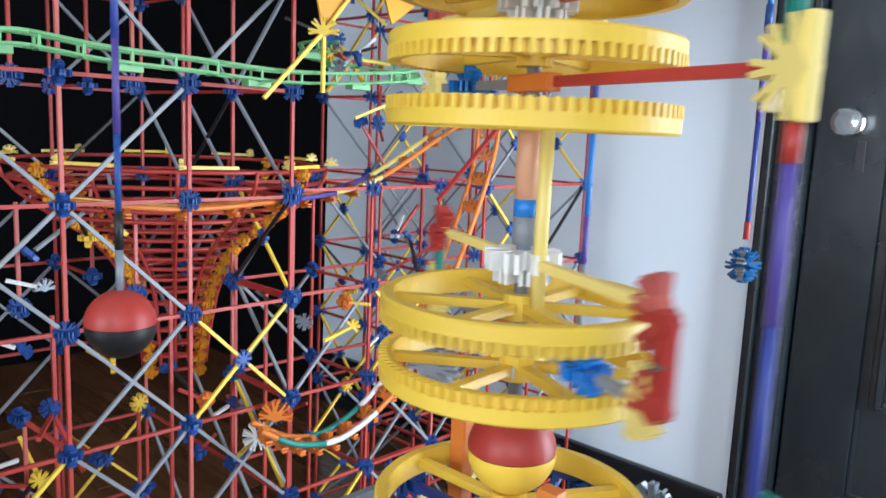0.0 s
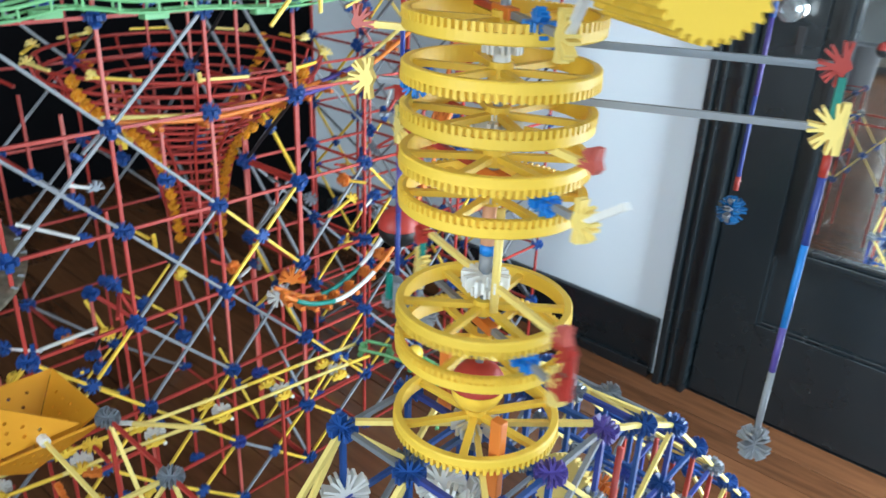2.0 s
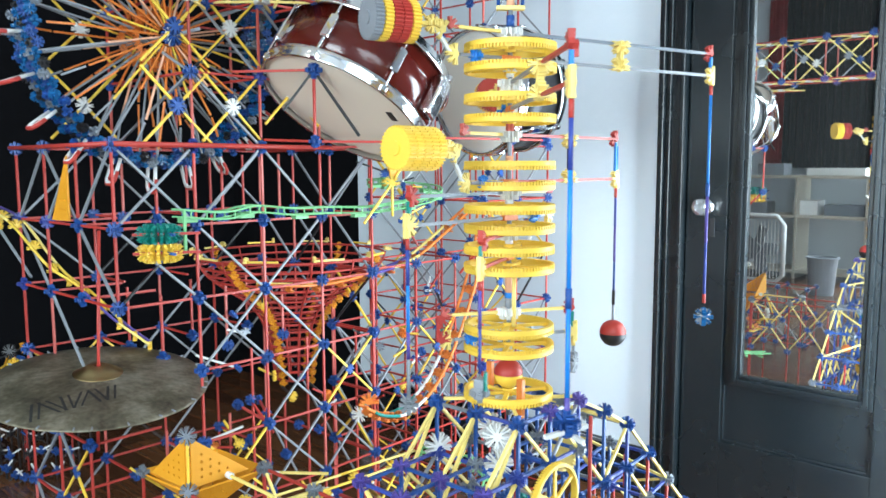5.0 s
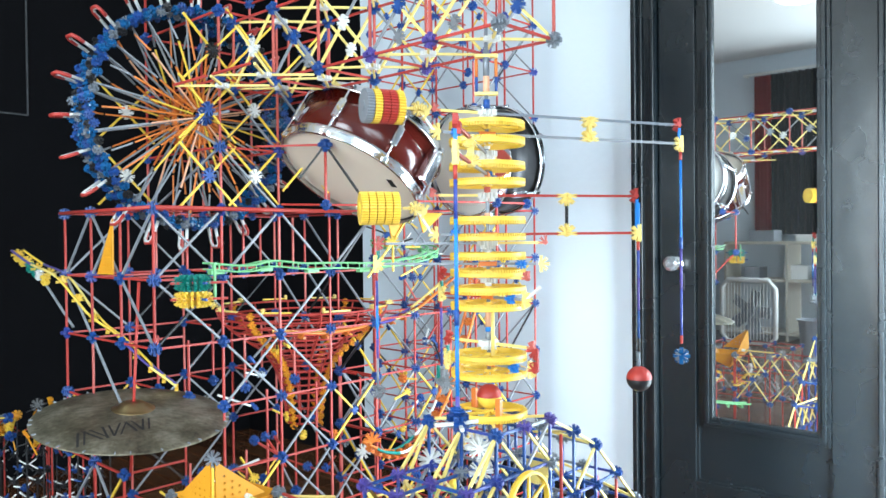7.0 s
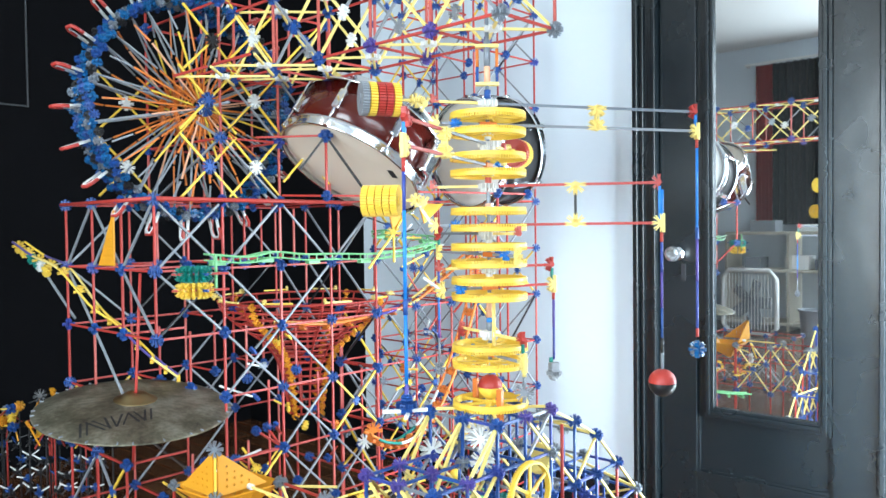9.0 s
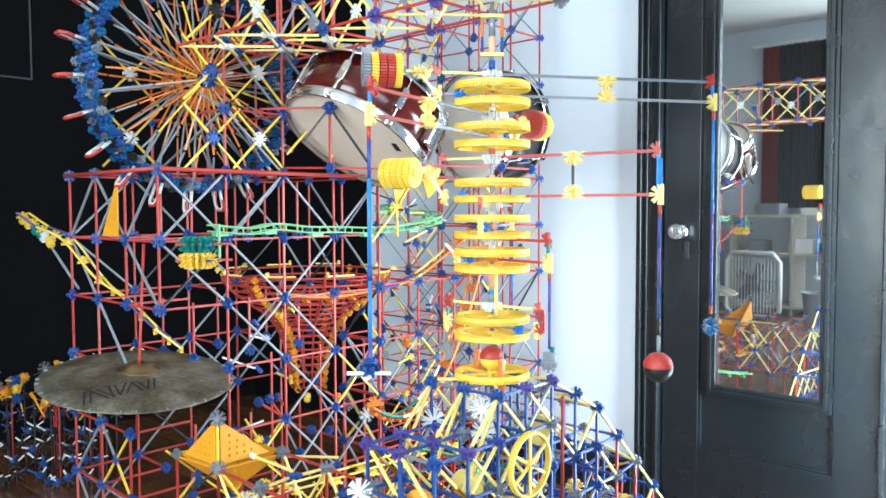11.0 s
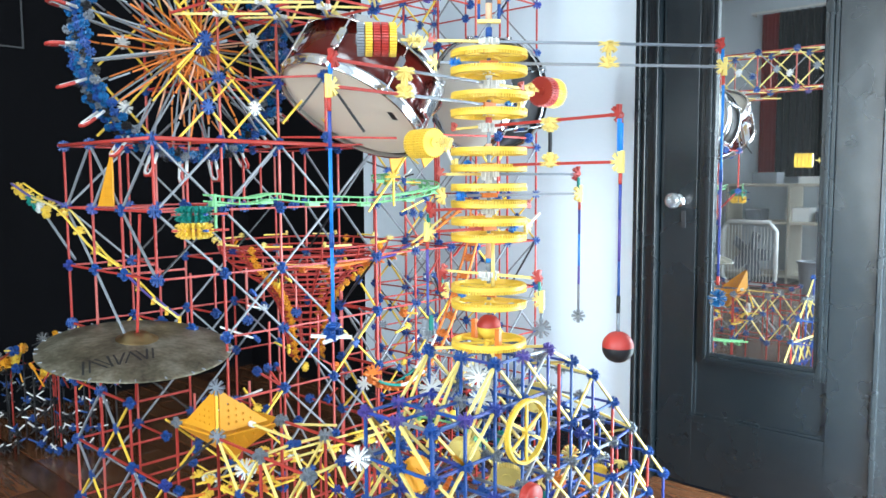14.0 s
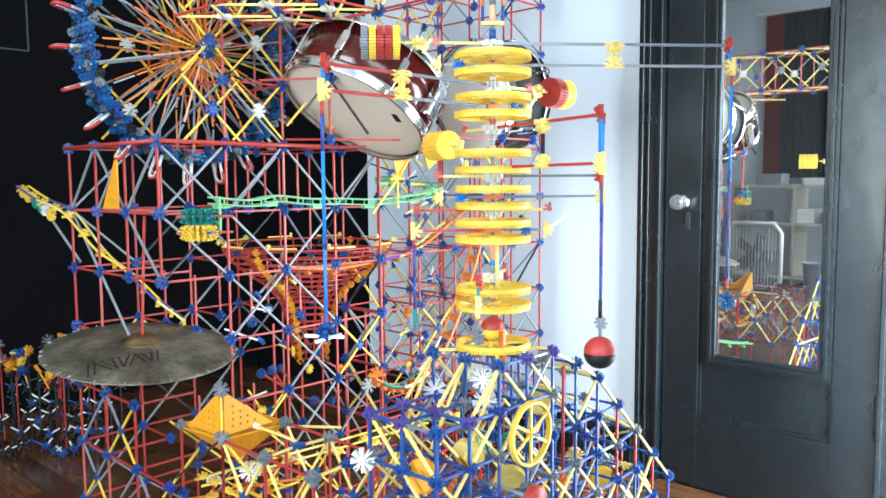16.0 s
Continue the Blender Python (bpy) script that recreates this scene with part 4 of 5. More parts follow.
green_track()
rail_track("funnel_rail", "orange, yellow and purple rail pair leading into the funnel", [(-0.70, 0.05, 0.716), (-0.688, 0.19, 0.702), (-0.70, 0.333, 0.706), (-0.71, 0.44, 0.714), (-0.72, 0.54, 0.735), (-0.73, 0.68, 0.80), (-0.75, 0.82, 0.86)], 0.028, ["cream", "orange", "orange", "purple"], r=0.004, every=5)
rail_track("return_rail", "steep orange rail pair running down to the curve", [(-0.63, 0.712, 0.85), (-0.622, 0.690, 0.763), (-0.617, 0.637, 0.650), (-0.612, 0.558, 0.515), (-0.605, 0.474, 0.425), (-0.595, 0.375, 0.386), (-0.59, 0.30, 0.395), (-0.60, 0.245, 0.425)], 0.034, ["orange", "orange", "orange", "orange", "white", "teal"], r=0.0042, every=4)
chute = rail_track("chute_rail", "yellow and purple rail pair sloping into the tower", [(-1.40, -0.285, 0.915), (-1.26, -0.285, 0.880), (-1.10, -0.285, 0.852), (-1.01, -0.25, 0.762), (-0.973, -0.20, 0.706), (-0.93, -0.15, 0.637), (-0.90, -0.10, 0.585)], 0.03, ["yellow", "purple", "cream", "yellow"], every=5, ties="yellow")
for k, (dx, col) in enumerate(((0.0, "yellow"), (0.04, "yellow"), (0.09, "teal"), (0.13, "teal"), (0.15, "white"), (0.19, "yellow"))):
    clip(chute, col, (-1.40 + dx, -0.285, 0.905 - dx * 0.3), "half", (90, 180, 0), s=1.7)
for a, b in (((-1.24, -0.285, 0.85), (-1.11, -0.255, 0.722)), ((-1.24, -0.285, 0.85), (-1.11, -0.255, 0.871)), ((-1.38, -0.285, 0.89), (-1.24, -0.285, 0.85))):
    rod(chute, "grey", a, b, 0.006)
rail_track("floor_rail", "low yellow rail pair with white clips before the tower", [(-0.64, -0.22, 0.276), (-0.605, -0.05, 0.284), (-0.575, 0.10, 0.29), (-0.55, 0.25, 0.296), (-0.53, 0.36, 0.30)], 0.045, ["cream", "yellow", "cream"], every=6, ties=None)
floor_rail_clips = thing("rail_supports", "white clips and red legs carrying the low rail", "toy parts", pose(0, 0, 0))
for y in (-0.2, -0.1, 0.0, 0.1, 0.2, 0.3):
    x = -0.605 + (y + 0.05) * 0.18
    for s in (-1, 1):
        clip(floor_rail_clips, "yellow", (x + 0.0225 * s, y, 0.278), "half", (90, 0, 80), s=1.1)
    clip(floor_rail_clips, "white", (x, y + 0.012, 0.276), "star", (0, 0, 10), s=1.2)
    rod(floor_rail_clips, "white", (x - 0.02, y + 0.012, 0.276), (x + 0.03, y + 0.012, 0.276), 0.0)
    if round(y * 10) % 2 == 0:
        rod(floor_rail_clips, "red", (x, y + 0.012, 0.276), (x, y + 0.012, 0.0), 0.004)
rail_track("floor_green_rail", "small green rail curve low by the stand", [(-0.53, 0.36, 0.31), (-0.47, 0.39, 0.305), (-0.40, 0.40, 0.30), (-0.33, 0.37, 0.295), (-0.29, 0.31, 0.29)], 0.03, ["green", "green"], every=7, ties="green")


def bucket():
    b = thing("tipping_bucket", "green and yellow connector drum with red axles", "toy bucket", pose(-0.555, -0.245, 0.838))
    for z, col, turn in ((0.015, "teal", 0.0), (-0.017, "yellow", 0.2)):
        for k in range(16):
            a = 2 * math.pi * k / 16 + turn
            out = Vector((math.cos(a), math.sin(a), 0))
            m = Matrix((UP, out, UP.cross(out))).transposed().to_4x4() @ Matrix.Diagonal((1.3, 1.3, 0.8, 1))
            m.translation = out * 0.024 + UP * z
            part(col + "_connector", clip_mesh(col, "half"), None, b, m=m)
    for z in (0.016, -0.016):
        rod(b, "red", (-0.005, -0.046, z), (0.045, 0.050, z), 0.0)
        rod(b, "blue", (-0.05, 0.0, z), (0.05, 0.0, z), 0.0)
    rod(b, "green", (0.03, 0.03, -0.02), (0.03, 0.03, 0.055), 0.0)


bucket()


# ---- drums and cymbal ----
def basis(p, n, up=(0, 0, 1)):
    """A pose at p whose z axis points along n."""
    z = Vector(n).normalized()
    x = Vector(up).cross(z).normalized()
    y = z.cross(x)
    m = Matrix((x, y, z)).transposed().to_4x4()
    m.translation = p
    return m


def drum(name, label, m, r, depth, shell, skin, lugs):
    d = thing(name, label, "drum", m)
    part("shell", lathe(bmesh.new(), [(r - 0.004, -0.006), (r, -0.006), (r, -depth + 0.006), (r - 0.004, -depth + 0.006)], 56), shell, d, smooth=True)
    part("lower_head", lathe(bmesh.new(), [(0, 0.0015), (r * 0.94, 0.0015), (r, -0.001), (r + 0.003, -0.01)], 56), skin, d, smooth=True)
    part("upper_head", lathe(bmesh.new(), [(0, -depth - 0.0015), (r * 0.94, -depth - 0.0015), (r, -depth + 0.001), (r + 0.003, -depth + 0.01)], 56), skin, d, smooth=True)
    for z in (0.0, -depth):
        s = 1 if z == 0 else -1
        part("hoop", lathe(bmesh.new(), [(r + 0.001, z + 0.010 * s), (r + 0.0045, z + 0.0115 * s), (r + 0.007, z + 0.009 * s), (r + 0.005, z), (r + 0.010, z - 0.006 * s), (r + 0.011, z - 0.012 * s), (r + 0.004, z - 0.012 * s), (r + 0.001, z + 0.010 * s)], 56), M_CHROME, d, smooth=True)
    for k in range(lugs):
        mm = Matrix.Rotation(2 * math.pi * (k + 0.35) / lugs, 4, "Z")
        lug = part("lug", box(bmesh.new(), r - 0.002, -0.009, -depth * 0.5 - 0.026, r + 0.014, 0.009, -depth * 0.5 + 0.026, 0.004), M_CHROME, d, m=mm)
        bm = bmesh.new()
        tube(bm, [(r + 0.009, 0, -0.004), (r + 0.009, 0, -depth + 0.004)], 0.0028, 8)
        for z in (0.004, -depth - 0.004):
            box(bm, r + 0.004, -0.006, z - 0.006, r + 0.014, 0.006, z + 0.006, 0.002)
        part("tension_rod", bm, M_CHROME, d, m=mm)
    return d


d1 = drum("snare_drum", "tilted mahogany snare drum with chrome hoops and worn skin", basis((-0.532, 0.146, 1.080), RIGHT * -0.40 - UP * 0.83 - AHEAD * 0.40), 0.172, 0.125, M_SHELL, M_HEAD, 8)
part("strainer", box(bmesh.new(), 0.172, -0.018, -0.105, 0.198, 0.018, -0.02, 0.005), M_CHROME, d1, m=Matrix.Rotation(radians(-20), 4, "Z"))
part("snare_butt", box(bmesh.new(), 0.172, -0.015, -0.075, 0.19, 0.015, -0.02, 0.004), M_CHROME, d1, m=Matrix.Rotation(radians(150), 4, "Z"))
part("badge", box(bmesh.new(), 0.1715, -0.018, -0.070, 0.1735, 0.018, -0.055, 0.0006), M_CHROME, d1, m=Matrix.Rotation(radians(100), 4, "Z"))
part("label", box(bmesh.new(), 0.115, -0.014, 0.001, 0.130, 0.014, 0.0022), MAT["black"], d1, m=Matrix.Rotation(radians(-15), 4, "Z"))
drum("tom_drum", "small black drum with a white skin facing sideways", basis((-0.425, 0.44, 1.125), RIGHT * -0.72 - AHEAD * 0.66 - UP * 0.10), 0.131, 0.13, MAT["black"], M_HEAD2, 6)


def drum_cradle():
    c = thing("drum_cradle", "red and black rods propping the drums on the tower", "toy frame", pose(0, 0, 0))
    n = (-0.481, 0.032, 1.143)
    clip(c, "blue", n, "cross", s=1.3)
    rod(c, "red", n, (-0.481, 0.032, 1.012))
    rod(c, "red", n, (-0.668, -0.03, 1.15))
    rod(c, "black", n, (-0.378, 0.058, 1.012))
    rod(c, "black", n, (-0.520, -0.018, 1.060))
    clip(c, "blue", (-0.481, 0.032, 1.012))
    rod(c, "red", (-0.481, 0.032, 1.012), (-0.668, 0.043, 1.02))
    rod(c, "red", (-0.481, 0.032, 1.012), (-0.40, 0.18, 1.012))
    for a, b in (((-0.30, 0.40, 1.02), (-0.30, 0.40, 0.871)), ((-0.30, 0.40, 1.02), (-0.37, 0.192, 1.02)), ((-0.30, 0.52, 1.02), (-0.30, 0.40, 1.02)), ((-0.30, 0.40, 0.871), (-0.45, 0.40, 0.72))):
        rod(c, "red", a, b)
    for p in ((-0.30, 0.40, 1.02), (-0.30, 0.52, 1.02), (-0.30, 0.40, 0.871)):
        clip(c, "blue", p)


drum_cradle()


def cymbal():
    m = basis((-0.79, -0.262, 0.551), UP - AHEAD * 0.11 + RIGHT * 0.10)
    c = thing("cymbal", "worn bronze crash cymbal resting level on the tower", "cymbal", m)
    R = 0.203
    prof = [(0.006, 0.038), (0.012, 0.0385), (0.022, 0.036), (0.031, 0.030), (0.040, 0.0235), (0.045, 0.0225)]
    part("bell", lathe(bmesh.new(), prof + [(0.045, 0.0215), (0.006, 0.0365), (0.006, 0.038)], 48), M_BELL, c, "polished bronze bell", smooth=True)
    outer = [(0.0449, 0.0224), (0.08, 0.0205), (0.12, 0.017), (0.16, 0.0115), (R - 0.004, 0.002), (R, 0.0)]
    part("bow", lathe(bmesh.new(), outer + [(R, -0.0012), (0.16, 0.0100), (0.0449, 0.0212)], 72), M_CYMBAL, c, smooth=True)
    bar(c, "red_rod", "red", (0, 0, -0.14), (0.004, 0.006, 0.30), 0.0031)
    # the printed mark, as plain slanted bars lying on the bow
    rise = lambda x, y: float(np.interp(math.hypot(x, y), [q[0] for q in outer], [q[1] for q in outer])) + 0.0007
    for k in range(6):
        for e, w in ((0.0, 0.005), (0.013, 0.004)):
            x0 = -0.142 + k * 0.0255 + e
            bm = bmesh.new()
            low = None
            for i in range(9):
                y = -0.118 + 0.050 * i / 8
                x = x0 + (0.30, -0.45, 0.10, 0.55, -0.15, 0.35)[k] * (y + 0.09)
                top = [bm.verts.new((q, y, rise(q, y))) for q in (x, x + w)]
                if low:
                    bm.faces.new((low[0], low[1], top[1], top[0]))
                low = top
            part("printed_bar", bm, M_INK, c, "black printed bar")
    for i in range(26):
        a = 2 * math.pi * i / 26
        part("rim_nick", box(bmesh.new(), R - 0.008, -0.0012, 0.0018, R + 0.0004, 0.0012, 0.0046), MAT["grey"], c, m=Matrix.Rotation(a + 0.05 * (i % 3), 4, "Z"))


cymbal()


# ---- orange perforated panels ----
def panel(parent, a, b, c, thick=0.0034, rows=7):
    """A three-cornered plate through a, b, c with round holes in rows and a slightly eased edge."""
    a, b, c = Vector(a), Vector(b), Vector(c)
    z = (b - a).cross(c - a).normalized()
    centre = (a + b + c) / 3
    bm = bmesh.new()
    loops = [[q + (centre - q).normalized() * 0.003 for q in (a, b, c)]]
    x = (b - a).normalized()
    y = z.cross(x)
    for i in range(1, rows - 1):
        for j in range(1, rows - i):
            if i + j > rows - 2:
                continue
            p = a + (b - a) * ((i + 0.25) / rows) + (c - a) * ((j + 0.25) / rows)
            loops.append([p + (x * math.cos(-math.pi * k / 3) + y * math.sin(-math.pi * k / 3)) * 0.0026 for k in range(6)])
    edges = []
    for pts in loops:
        vs = [bm.verts.new(q - z * thick / 2) for q in pts]
        edges += [bm.edges.new((vs[k], vs[(k + 1) % len(vs)])) for k in range(len(vs))]
    bmesh.ops.triangle_fill(bm, edges=edges, use_beauty=True, normal=z)
    r = bmesh.ops.extrude_face_region(bm, geom=bm.faces[:])
    bmesh.ops.translate(bm, verts=[v for v in r["geom"] if isinstance(v, bmesh.types.BMVert)], vec=z * thick)
    bmesh.ops.recalc_face_normals(bm, faces=bm.faces[:])
    part("panel", bm, MAT["amber"], parent)


def orange_panels():
    t = thing("orange_hopper", "orange perforated panel hopper on rod legs", "hopper", pose(0, 0, 0))
    bot, top = Vector((-0.500, -0.241, 0.412)), Vector((-0.504, -0.238, 0.502))
    l, r, back = Vector((-0.655, -0.246, 0.408)), Vector((-0.505, -0.086, 0.408)), Vector((-0.662, -0.086, 0.405))
    low = Vector((-0.560, -0.170, 0.335))
    panel(t, bot + Vector((0.002, 0.002, 0.004)), bot.lerp(r, 0.80) + UP * 0.006, top + Vector((0.002, 0.002, 0.006)))
    panel(t, bot + Vector((-0.002, -0.002, 0.004)), top + Vector((-0.002, -0.002, 0.006)), bot.lerp(l, 0.80) + UP * 0.006)
    panel(t, r + Vector((0, 0, -0.004)), bot + Vector((0, 0, -0.002)), low)
    panel(t, l + Vector((0, 0, -0.004)), low, bot + Vector((0, 0, -0.002)))
    panel(t, back, low, r + Vector((-0.01, 0, 0.004)))
    panel(t, back, l + Vector((0, 0, 0.004)), low)
    rod(t, "yellow", bot, top, 0.006)
    clip(t, "silver", top + Vector((0, 0, 0.008)), "big", (90, 0, 42))
    clip(t, "silver", bot, "big", (90, 0, 42))
    clip(t, "silver", r, "cross")
    clip(t, "silver", l, "cross")
    for q in (bot, l, r, back):
        rod(t, "red", q, (q.x, q.y, q.z - 0.149))
        clip(t, "blue", (q.x, q.y, q.z - 0.149))
        rod(t, "red", (q.x, q.y, q.z - 0.149), (q.x, q.y, 0.0), 0.006)
    rod(t, "black", bot, (bot.x - 0.06, bot.y - 0.08, 0.33))
    rod(t, "yellow", bot, (bot.x + 0.05, bot.y + 0.04, 0.33))
    rod(t, "white", r + Vector((0, 0, -0.01)), r + Vector((0.022, 0.02, -0.01)), 0.0)
    rod(t, "cream", r + Vector((0.022, 0.02, -0.01)), r + Vector((0.09, 0.08, -0.012)), 0.0)
    t = thing("slope_panel", "orange perforated triangle panel on the tower's ledge", "panel", pose(0, 0, 0))
    panel(t, (-0.822, -0.284, 0.862), (-0.905, -0.284, 0.862), (-0.822, -0.284, 0.990))
    t = thing("ledge_plates", "two plain orange triangle plates below the drum", "plate", pose(0, 0, 0))
    panel(t, (-0.580, 0.302, 1.003), (-0.580, 0.401, 1.004), (-0.580, 0.322, 0.927), rows=3)
    panel(t, (-0.580, 0.413, 1.004), (-0.580, 0.519, 1.006), (-0.580, 0.436, 0.948), rows=3)
    y_piece = Vector((-0.576, 0.322, 0.927))
    clip(t, "yellow", y_piece, "half", (90, 0, 42), s=1.5)
    for dy, dz in ((-0.09, -0.09), (0.05, 0.06), (0.0, -0.08)):
        rod(t, "yellow", y_piece, y_piece + Vector((0, dy, dz)), 0.006)
    rod(t, "red", (-0.664, 0.188, 1.005), (-0.585, 0.302, 1.010), 0.004)
    rod(t, "red", (-0.585, 0.302, 1.010), (-0.585, 0.549, 1.010), 0.0)


orange_panels()


def tower_mechanism():
    """Small clips, flags and levers that fill the tower behind its front rods."""
    t = thing("tower_mechanism", "small yellow, white and orange levers inside the tower", "toy parts", pose(0, 0, 0))
    rnd = random.Random(77)
    rows = [(-0.70, 0.05, 0.50), (-0.74, 0.20, 0.44), (-0.72, -0.05, 0.36), (-0.76, 0.32, 0.36), (-0.70, 0.42, 0.52), (-0.72, 0.55, 0.42), (-0.78, 0.10, 0.62), (-0.72, 0.52, 0.93), (-0.74, 0.44, 0.97), (-0.76, 0.60, 0.86), (-0.70, 0.62, 0.60), (-0.80, 0.0, 0.30)]
    for x, y, z in rows:
        for k in range(4):
            p = Vector((x + rnd.uniform(-0.05, 0.04), y + rnd.uniform(-0.07, 0.07), z + rnd.uniform(-0.05, 0.05)))
            clip(t, rnd.choice(("yellow", "blue", "blue", "blue", "orange", "silver", "blue")), p, rnd.choice(("half", "star", "cross")), (rnd.choice((0, 90)), rnd.choice((0, 45)), rnd.uniform(0, 180)))
            d = Vector((rnd.uniform(-1, 1), rnd.uniform(-1, 1), rnd.uniform(-0.7, 0.7))).normalized() * rnd.choice((0.05, 0.075, 0.1))
            rod(t, rnd.choice(("red", "yellow", "grey", "white", "red", "black")), p, p + d, 0.008)
    for y in (0.05, 0.2, 0.35):
        rod(t, "red", (-0.74, y, 0.573), (-0.74, y, 0.0), 0.0)
    return t


tower_mechanism()


# ---- small loose things ----
def floor_heap():
    """Spare pieces on the floor by the black wall: white ends on dark blue cross rods, yellow bits above."""
    p = thing("toy_lattice", "unused dark blue and white rod lattice on the floor", "toy parts", pose(0, 0, 0))
    rnd = random.Random(5)
    across, along = Vector((0.743, 0.669, 0)), Vector((-0.669, 0.743, 0))
    o = Vector((-2.02, -0.24, 0.03))
    for i in range(9):
        for j in range(5):
            c = o + across * (0.045 * i + 0.02 * (j % 2) + rnd.uniform(-0.02, 0.02)) + along * (0.05 * j + rnd.uniform(-0.02, 0.02)) + Vector((0, 0, 0.040 * j + rnd.uniform(-0.012, 0.012)))
            if i > 8 and j > 3:
                continue
            clip(p, "blue" if rnd.random() < 0.4 else "black", c, "cross", s=1.1)
            for s in (-1, 1):
                rod(p, "white" if rnd.random() < 0.75 else "blue", c, c + across * 0.024 * s + Vector((rnd.uniform(-0.02, 0.02), rnd.uniform(-0.02, 0.02), rnd.uniform(0.005, 0.03))), 0.005)
                rod(p, "black", c, c + across * 0.024 * s - Vector((0, 0, 0.024)), 0.005)
            if j == 0 or i % 4 == 0:
                rod(p, "black", c, (c.x, c.y, 0.0), 0.0)
    t = thing("toy_heap", "heap of yellow, red and white toy pieces", "toy parts", pose(0, 0, 0))
    for k in range(46):
        c = o + across * rnd.uniform(-0.06, 0.36) + along * rnd.uniform(0.05, 0.3)
        q = Vector((c.x, c.y, 0.24 + rnd.uniform(0, 0.11) - 0.15 * max(0, (c - o).dot(across) - 0.2)))
        clip(t, rnd.choice(("amber", "amber", "yellow", "grey", "black", "blue", "silver")), q, rnd.choice(("big", "half", "cross")), (rnd.uniform(0, 180), rnd.uniform(0, 180), 0), s=1.5)
        rod(t, rnd.choice(("yellow", "red", "amber", "black")), q, q + Vector((rnd.uniform(-0.08, 0.08), rnd.uniform(-0.08, 0.08), rnd.uniform(-0.12, 0.02))), 0.006)
        if k % 3 == 0:
            rod(t, rnd.choice(("black", "red")), q, (q.x, q.y, 0.0), 0.006)


floor_heap()


def low_frame():
    """The low frame beside the hopper: grey and blue nodes, red beams, yellow legs, a small escapement."""
    p = thing("hopper_frame", "low red and yellow rod frame with grey connectors beside the hopper", "toy frame", pose(0, 0, 0))
    A, B = (-0.500, -0.352, -0.205), (-0.241, -0.088)
    z = 0.408
    for i, x in enumerate(A):
        for j, y in enumerate(B):
            if i or j:
                clip(p, "silver", (x, y, z), "cross", (0, 0, 45 * j), s=1.2)
            rod(p, "red", (x, y, z), (x, y, 0.21))
            clip(p, "blue", (x, y, 0.21), "cross", s=1.1)
            rod(p, "red", (x, y, 0.21), (x, y, 0.0), 0.006)
            if i < 2:
                rod(p, "red", (x, y, z), (A[i + 1], y, z))
                mid = ((x + A[i + 1]) / 2, y, 0.309)
                clip(p, "blue", mid, "star", (90, 0, 0), s=1.1)
                for q in ((x, y, z), (A[i + 1], y, z), (x, y, 0.21), (A[i + 1], y, 0.21)):
                    rod(p, "cream" if q[2] > 0.3 or j else "grey", q, mid, 0.010)
        if i:
            mid = (x, sum(B) / 2, z + 0.004)
            clip(p, "blue", mid, "star", s=1.15)
            for y in B:
                rod(p, "cream", mid, (x, y, z), 0.009)
    for x, y in ((-0.43, -0.165),):
        rod(p, "cream", (x - 0.07, y, z + 0.012), (x + 0.07, y, z + 0.012), 0.0)
        part("end_cap", tube(bmesh.new(), [(x - 0.088, y, z + 0.012), (x - 0.058, y, z + 0.012)], 0.0062, 10), MAT["white"], p, "white end cap")
    e = thing("escapement", "yellow, orange and white mechanism low on the floor rail", "toy parts", pose(0, 0, 0))
    rnd = random.Random(9)
    for k in range(12):
        q = Vector((-0.535 + rnd.uniform(-0.05, 0.05), -0.20 + rnd.uniform(-0.06, 0.14), 0.300 + rnd.uniform(-0.025, 0.025)))
        clip(e, rnd.choice(("yellow", "white", "orange", "yellow")), q, rnd.choice(("half", "star")), (rnd.choice((0, 90)), rnd.choice((0, 20)), rnd.choice((0, 42, 90))))
        rod(e, rnd.choice(("yellow", "orange", "red")), q, q + Vector(rnd.choice(((0.05, 0, 0), (0, 0.08, 0), (0, -0.06, 0.01)))), 0.004)
    clip(e, "white", (-0.475, -0.195, 0.338), "big", (90, 15, 50), s=1.3)
    s = thing("white_star", "white snowflake connector on a grey axle", "toy part", pose(0, 0, 0))
    clip(s, "white", (-0.642, 0.273, 0.392), "big", (90, 20, 60), s=1.2)
    clip(s, "orange", (-0.638, 0.30, 0.415), "half", (90, 0, 42), s=1.8)
    rod(s, "grey", (-0.642, 0.273, 0.392), (-0.668, 0.275, 0.38), 0.0)
    for p, n in (((-0.47, 0.39, 0.322), "red"), ((-0.44, 0.395, 0.319), "yellow")):
        b = thing("track_ball", "small %s ball on the green rail" % n, "ball", pose(p[0], p[1], p[2] - 0.014))
        ball(b, (0, 0, 0.014), 0.014, n, n)


low_frame()


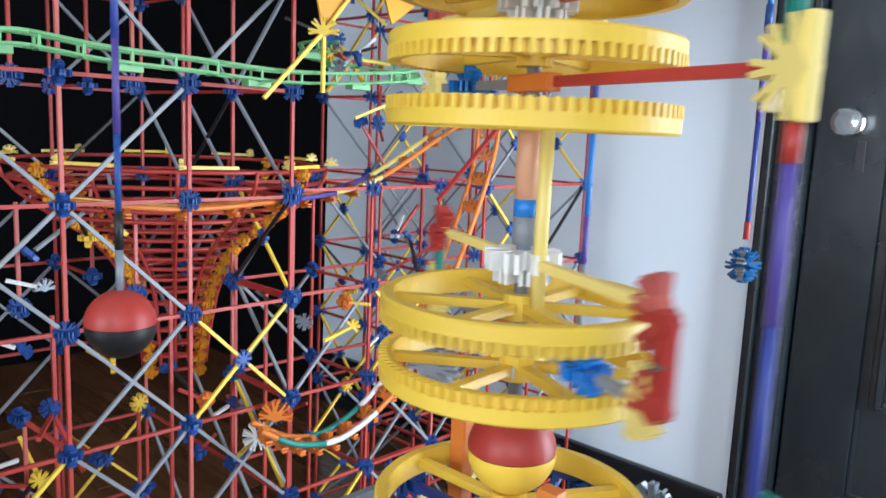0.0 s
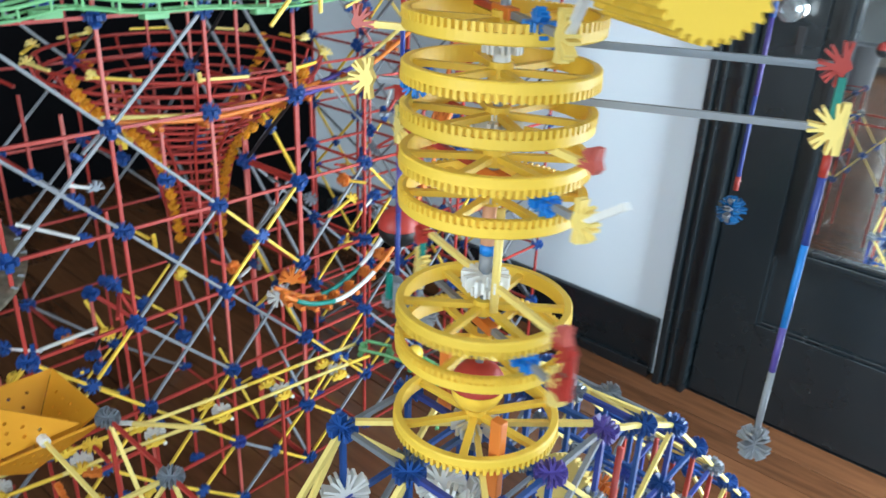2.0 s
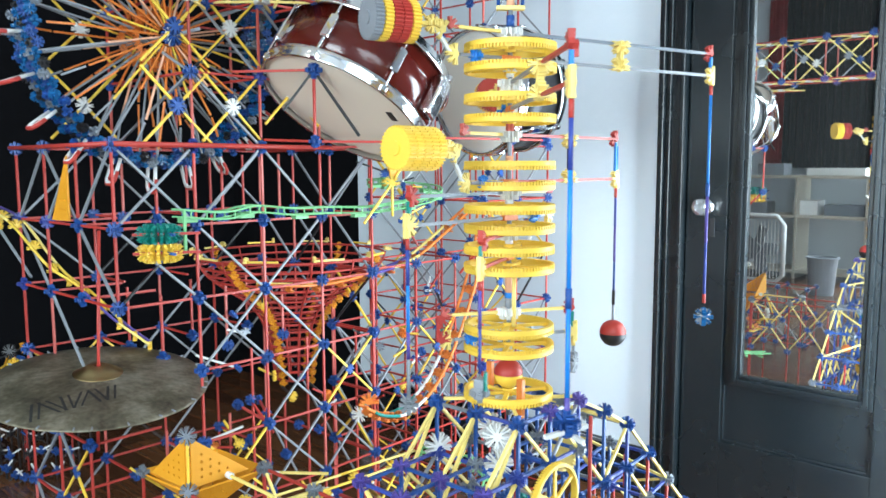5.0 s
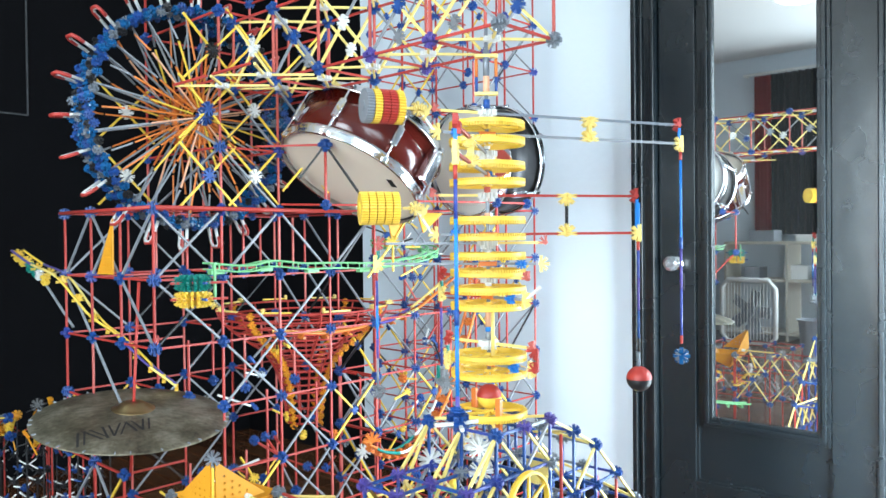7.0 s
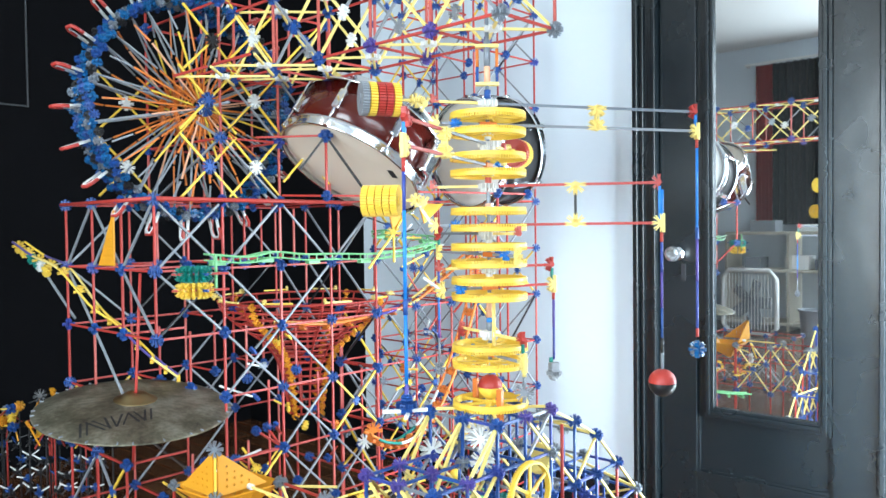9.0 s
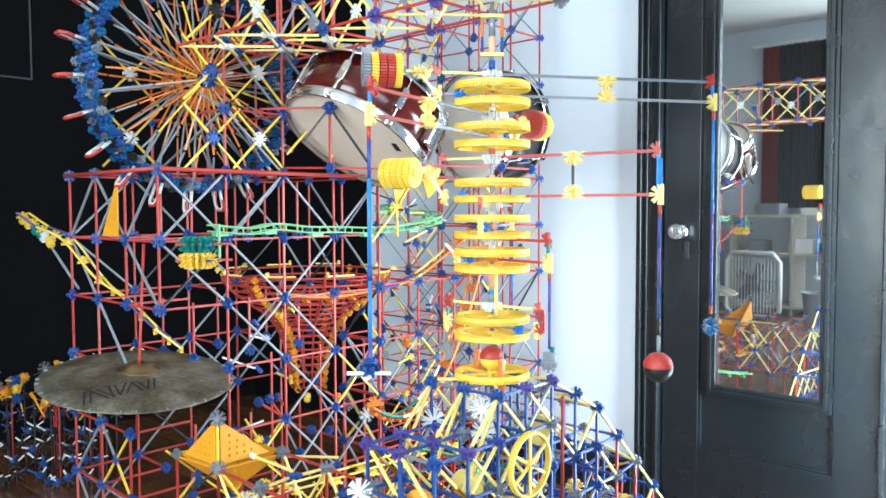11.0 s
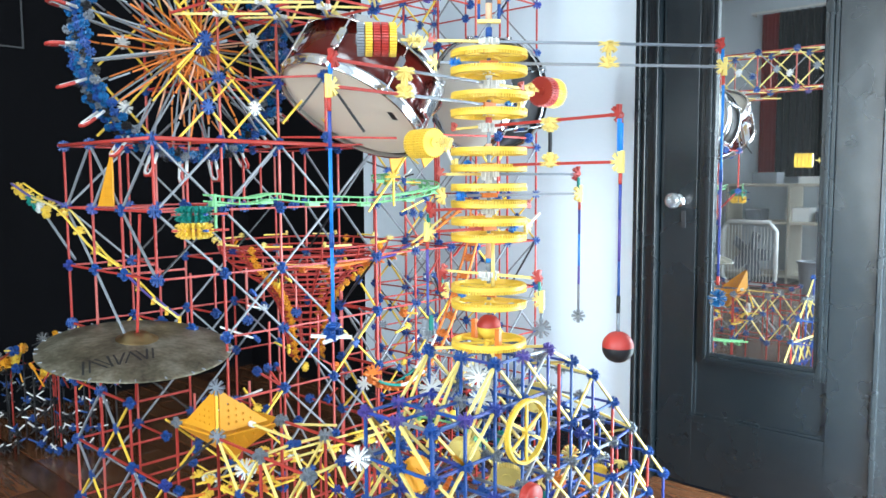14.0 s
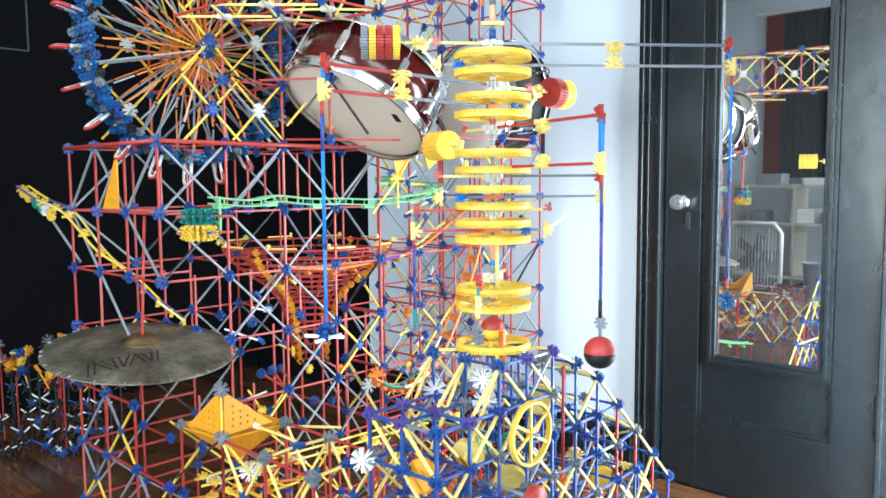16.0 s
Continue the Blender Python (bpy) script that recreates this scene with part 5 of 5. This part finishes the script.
def behind_viewer():
    """What the door's mirror shows: curtains, shelves, a fan, a lamp."""
    y = SOUTH
    c = thing("curtain", "dark red curtain hanging by a black one", "curtain", pose(-1.88, y + 0.10, 0))
    bm = bmesh.new()
    for x0, x1, mat in ((0, 0.15, 0),):
        pts = [(x0 + (x1 - x0) * i / 24, 0.02 * math.sin(i * 1.7)) for i in range(25)]
        v = [[bm.verts.new((x, yy, z)) for x, yy in pts] for z in (0.93, 2.40)]
        for i in range(24):
            bm.faces.new((v[0][i], v[0][i + 1], v[1][i + 1], v[1][i]))
    bmesh.ops.solidify(bm, geom=bm.faces[:], thickness=0.004)
    part("red_cloth", bm, M_CURTAIN, c)
    bm = bmesh.new()
    pts = [(0.15 + 0.74 * i / 60, 0.025 * math.sin(i * 1.3)) for i in range(61)]
    v = [[bm.verts.new((x, yy, z)) for x, yy in pts] for z in (0.93, 2.40)]
    for i in range(60):
        bm.faces.new((v[0][i], v[0][i + 1], v[1][i + 1], v[1][i]))
    bmesh.ops.solidify(bm, geom=bm.faces[:], thickness=0.004)
    part("black_cloth", bm, M_DARKCLOTH, c)
    part("curtain_rail", tube(bmesh.new(), [(-0.1, -0.1, 2.42), (-0.1, 0, 2.42), (0.93, 0, 2.42), (0.93, -0.1, 2.42)], 0.012, 8), MAT["white"], c)
    s = thing("shelf_unit", "pale wooden shelf unit with boxes and papers", "shelf", pose(-2.03, y + 0.28, 0))
    for z in (0.05, 0.515, 0.845):
        part("shelf_board", box(bmesh.new(), 0, -0.17, z, 1.1, 0.17, z + 0.025, 0.003), M_SHELF, s)
    for x in (0, 0.54, 1.078):
        part("upright", box(bmesh.new(), x, -0.17, 0, x + 0.022, 0.17, 0.845, 0.002), M_SHELF, s)
    for k, (x, z, w, h, col) in enumerate(((0.2, 0.87, 0.22, 0.10, "grey"), (0.6, 0.87, 0.45, 0.06, "white"), (0.15, 0.54, 0.14, 0.10, "grey"), (0.5, 0.54, 0.2, 0.12, "white"), (0.75, 0.54, 0.3, 0.09, "silver"))):
        b = thing("box", "small %s box on the shelf" % col, "box", pose(-2.03 + x, y + 0.28, z), group="boxes on the shelf")
        part("carton", box(bmesh.new(), 0, -0.1, 0, w, 0.1, h, 0.004), MAT[col], b)
    f = thing("box_fan", "white box fan with a wire grille", "fan", pose(-1.66, -3.25, 0.0, 0, 0, 12))
    bm = bmesh.new()
    ring = [(-0.25, 0, 0.08), (-0.25, 0, 0.48), (-0.19, 0, 0.55), (0.19, 0, 0.55), (0.25, 0, 0.48), (0.25, 0, 0.08), (0.19, 0, 0.02), (-0.19, 0, 0.02)]
    tube(bm, ring, 0.02, 8, True)
    part("frame", bm, MAT["white"], f, smooth=True)
    bm = bmesh.new()
    for i in range(15):
        x = -0.21 + i * 0.03
        tube(bm, [(x, 0.012, 0.05), (x, 0.012, 0.52)], 0.0035, 5)
    part("grille", bm, MAT["white"], f)
    for k in range(5):
        m = pose(0, -0.03, 0.28, 0, 72 * k, 0)
        part("blade", box(bmesh.new(), 0.03, -0.004, -0.05, 0.19, 0.004, 0.05, 0.003), MAT["silver"], f, m=m @ pose(0, 0, 0, 20, 0, 0))
    part("hub", lathe(bmesh.new(), [(0, -0.03), (0.05, -0.03), (0.05, 0.03), (0, 0.03)], 16), MAT["silver"], f, m=pose(0, -0.03, 0.28, 90, 0, 0))
    for x, yy, r, h, col in ((-1.05, -2.95, 0.105, 0.27, "grey"),):
        b = thing("bin", "open %s plastic bin on the floor" % col, "bin", pose(x, yy, 0))
        part("tub", lathe(bmesh.new(), [(0, 0), (r * 0.8, 0), (r, h), (r + 0.012, h), (r + 0.012, h + 0.012), (r - 0.006, h + 0.012), (r * 0.8 - 0.006, 0.008), (0, 0.008)], 24), MAT[col], b)
    l = thing("ceiling_lamp", "lit round frosted ceiling lamp", "lamp", pose(-0.91, -2.2, CEIL))
    part("rose", lathe(bmesh.new(), [(0, 0), (0.09, 0), (0.09, -0.02), (0, -0.02)], 24), M_CHROME, l)
    glow = bpy.data.materials.new("lit_frosted_glass")
    glow.use_nodes = True
    e = glow.node_tree.nodes["Principled BSDF"]
    e.inputs["Emission Color"].default_value, e.inputs["Emission Strength"].default_value = (1, 0.93, 0.8, 1), 9
    part("shade", lathe(bmesh.new(), [(0.02, -0.02), (0.15, -0.03), (0.14, -0.075), (0.08, -0.10), (0, -0.105)], 28), glow, l, smooth=True)

    t = lattice("floor_truss", "low spare rod truss lying on the floor", [-1.05, -0.90, -0.75, -0.60], [-1.28, -1.13], [0.01, 0.159, 0.308], seed=17, brace=0.9, yellow_below=0.0)


behind_viewer()


# ---- movement ----
PHASE = [(0, 0), (0.5, 11), (1, 22.2), (1.5, 33.7), (2, 45.5), (2.5, 58), (3, 68.7), (3.5, 78.5), (4, 87.4), (4.7, 99.5), (5.5, 112.6), (6.2, 123.6), (7, 135.5), (7.5, 142.6), (8, 148.9), (9, 160.5),
         (10, 171.2), (11.2, 182.8), (12.5, 193.4), (13.5, 200.5), (14.5, 206.3), (15.2, 209.6), (16, 212.3)]


def motions():
    ts, ps = [p[0] for p in PHASE], [p[1] for p in PHASE]
    for k, (a, base) in ARMS.items():
        start, ratio = RATIO[k]
        rows = []
        times = sorted(set(ts) | {round(0.25 * i, 2) for i in range(65)}) if ratio > 3 else ts
        for t in times:
            rows.append((t, pose(0, 0, base, 0, 0, start - ratio * float(np.interp(t, ts, ps)))))
        walk(a, rows)


motions()
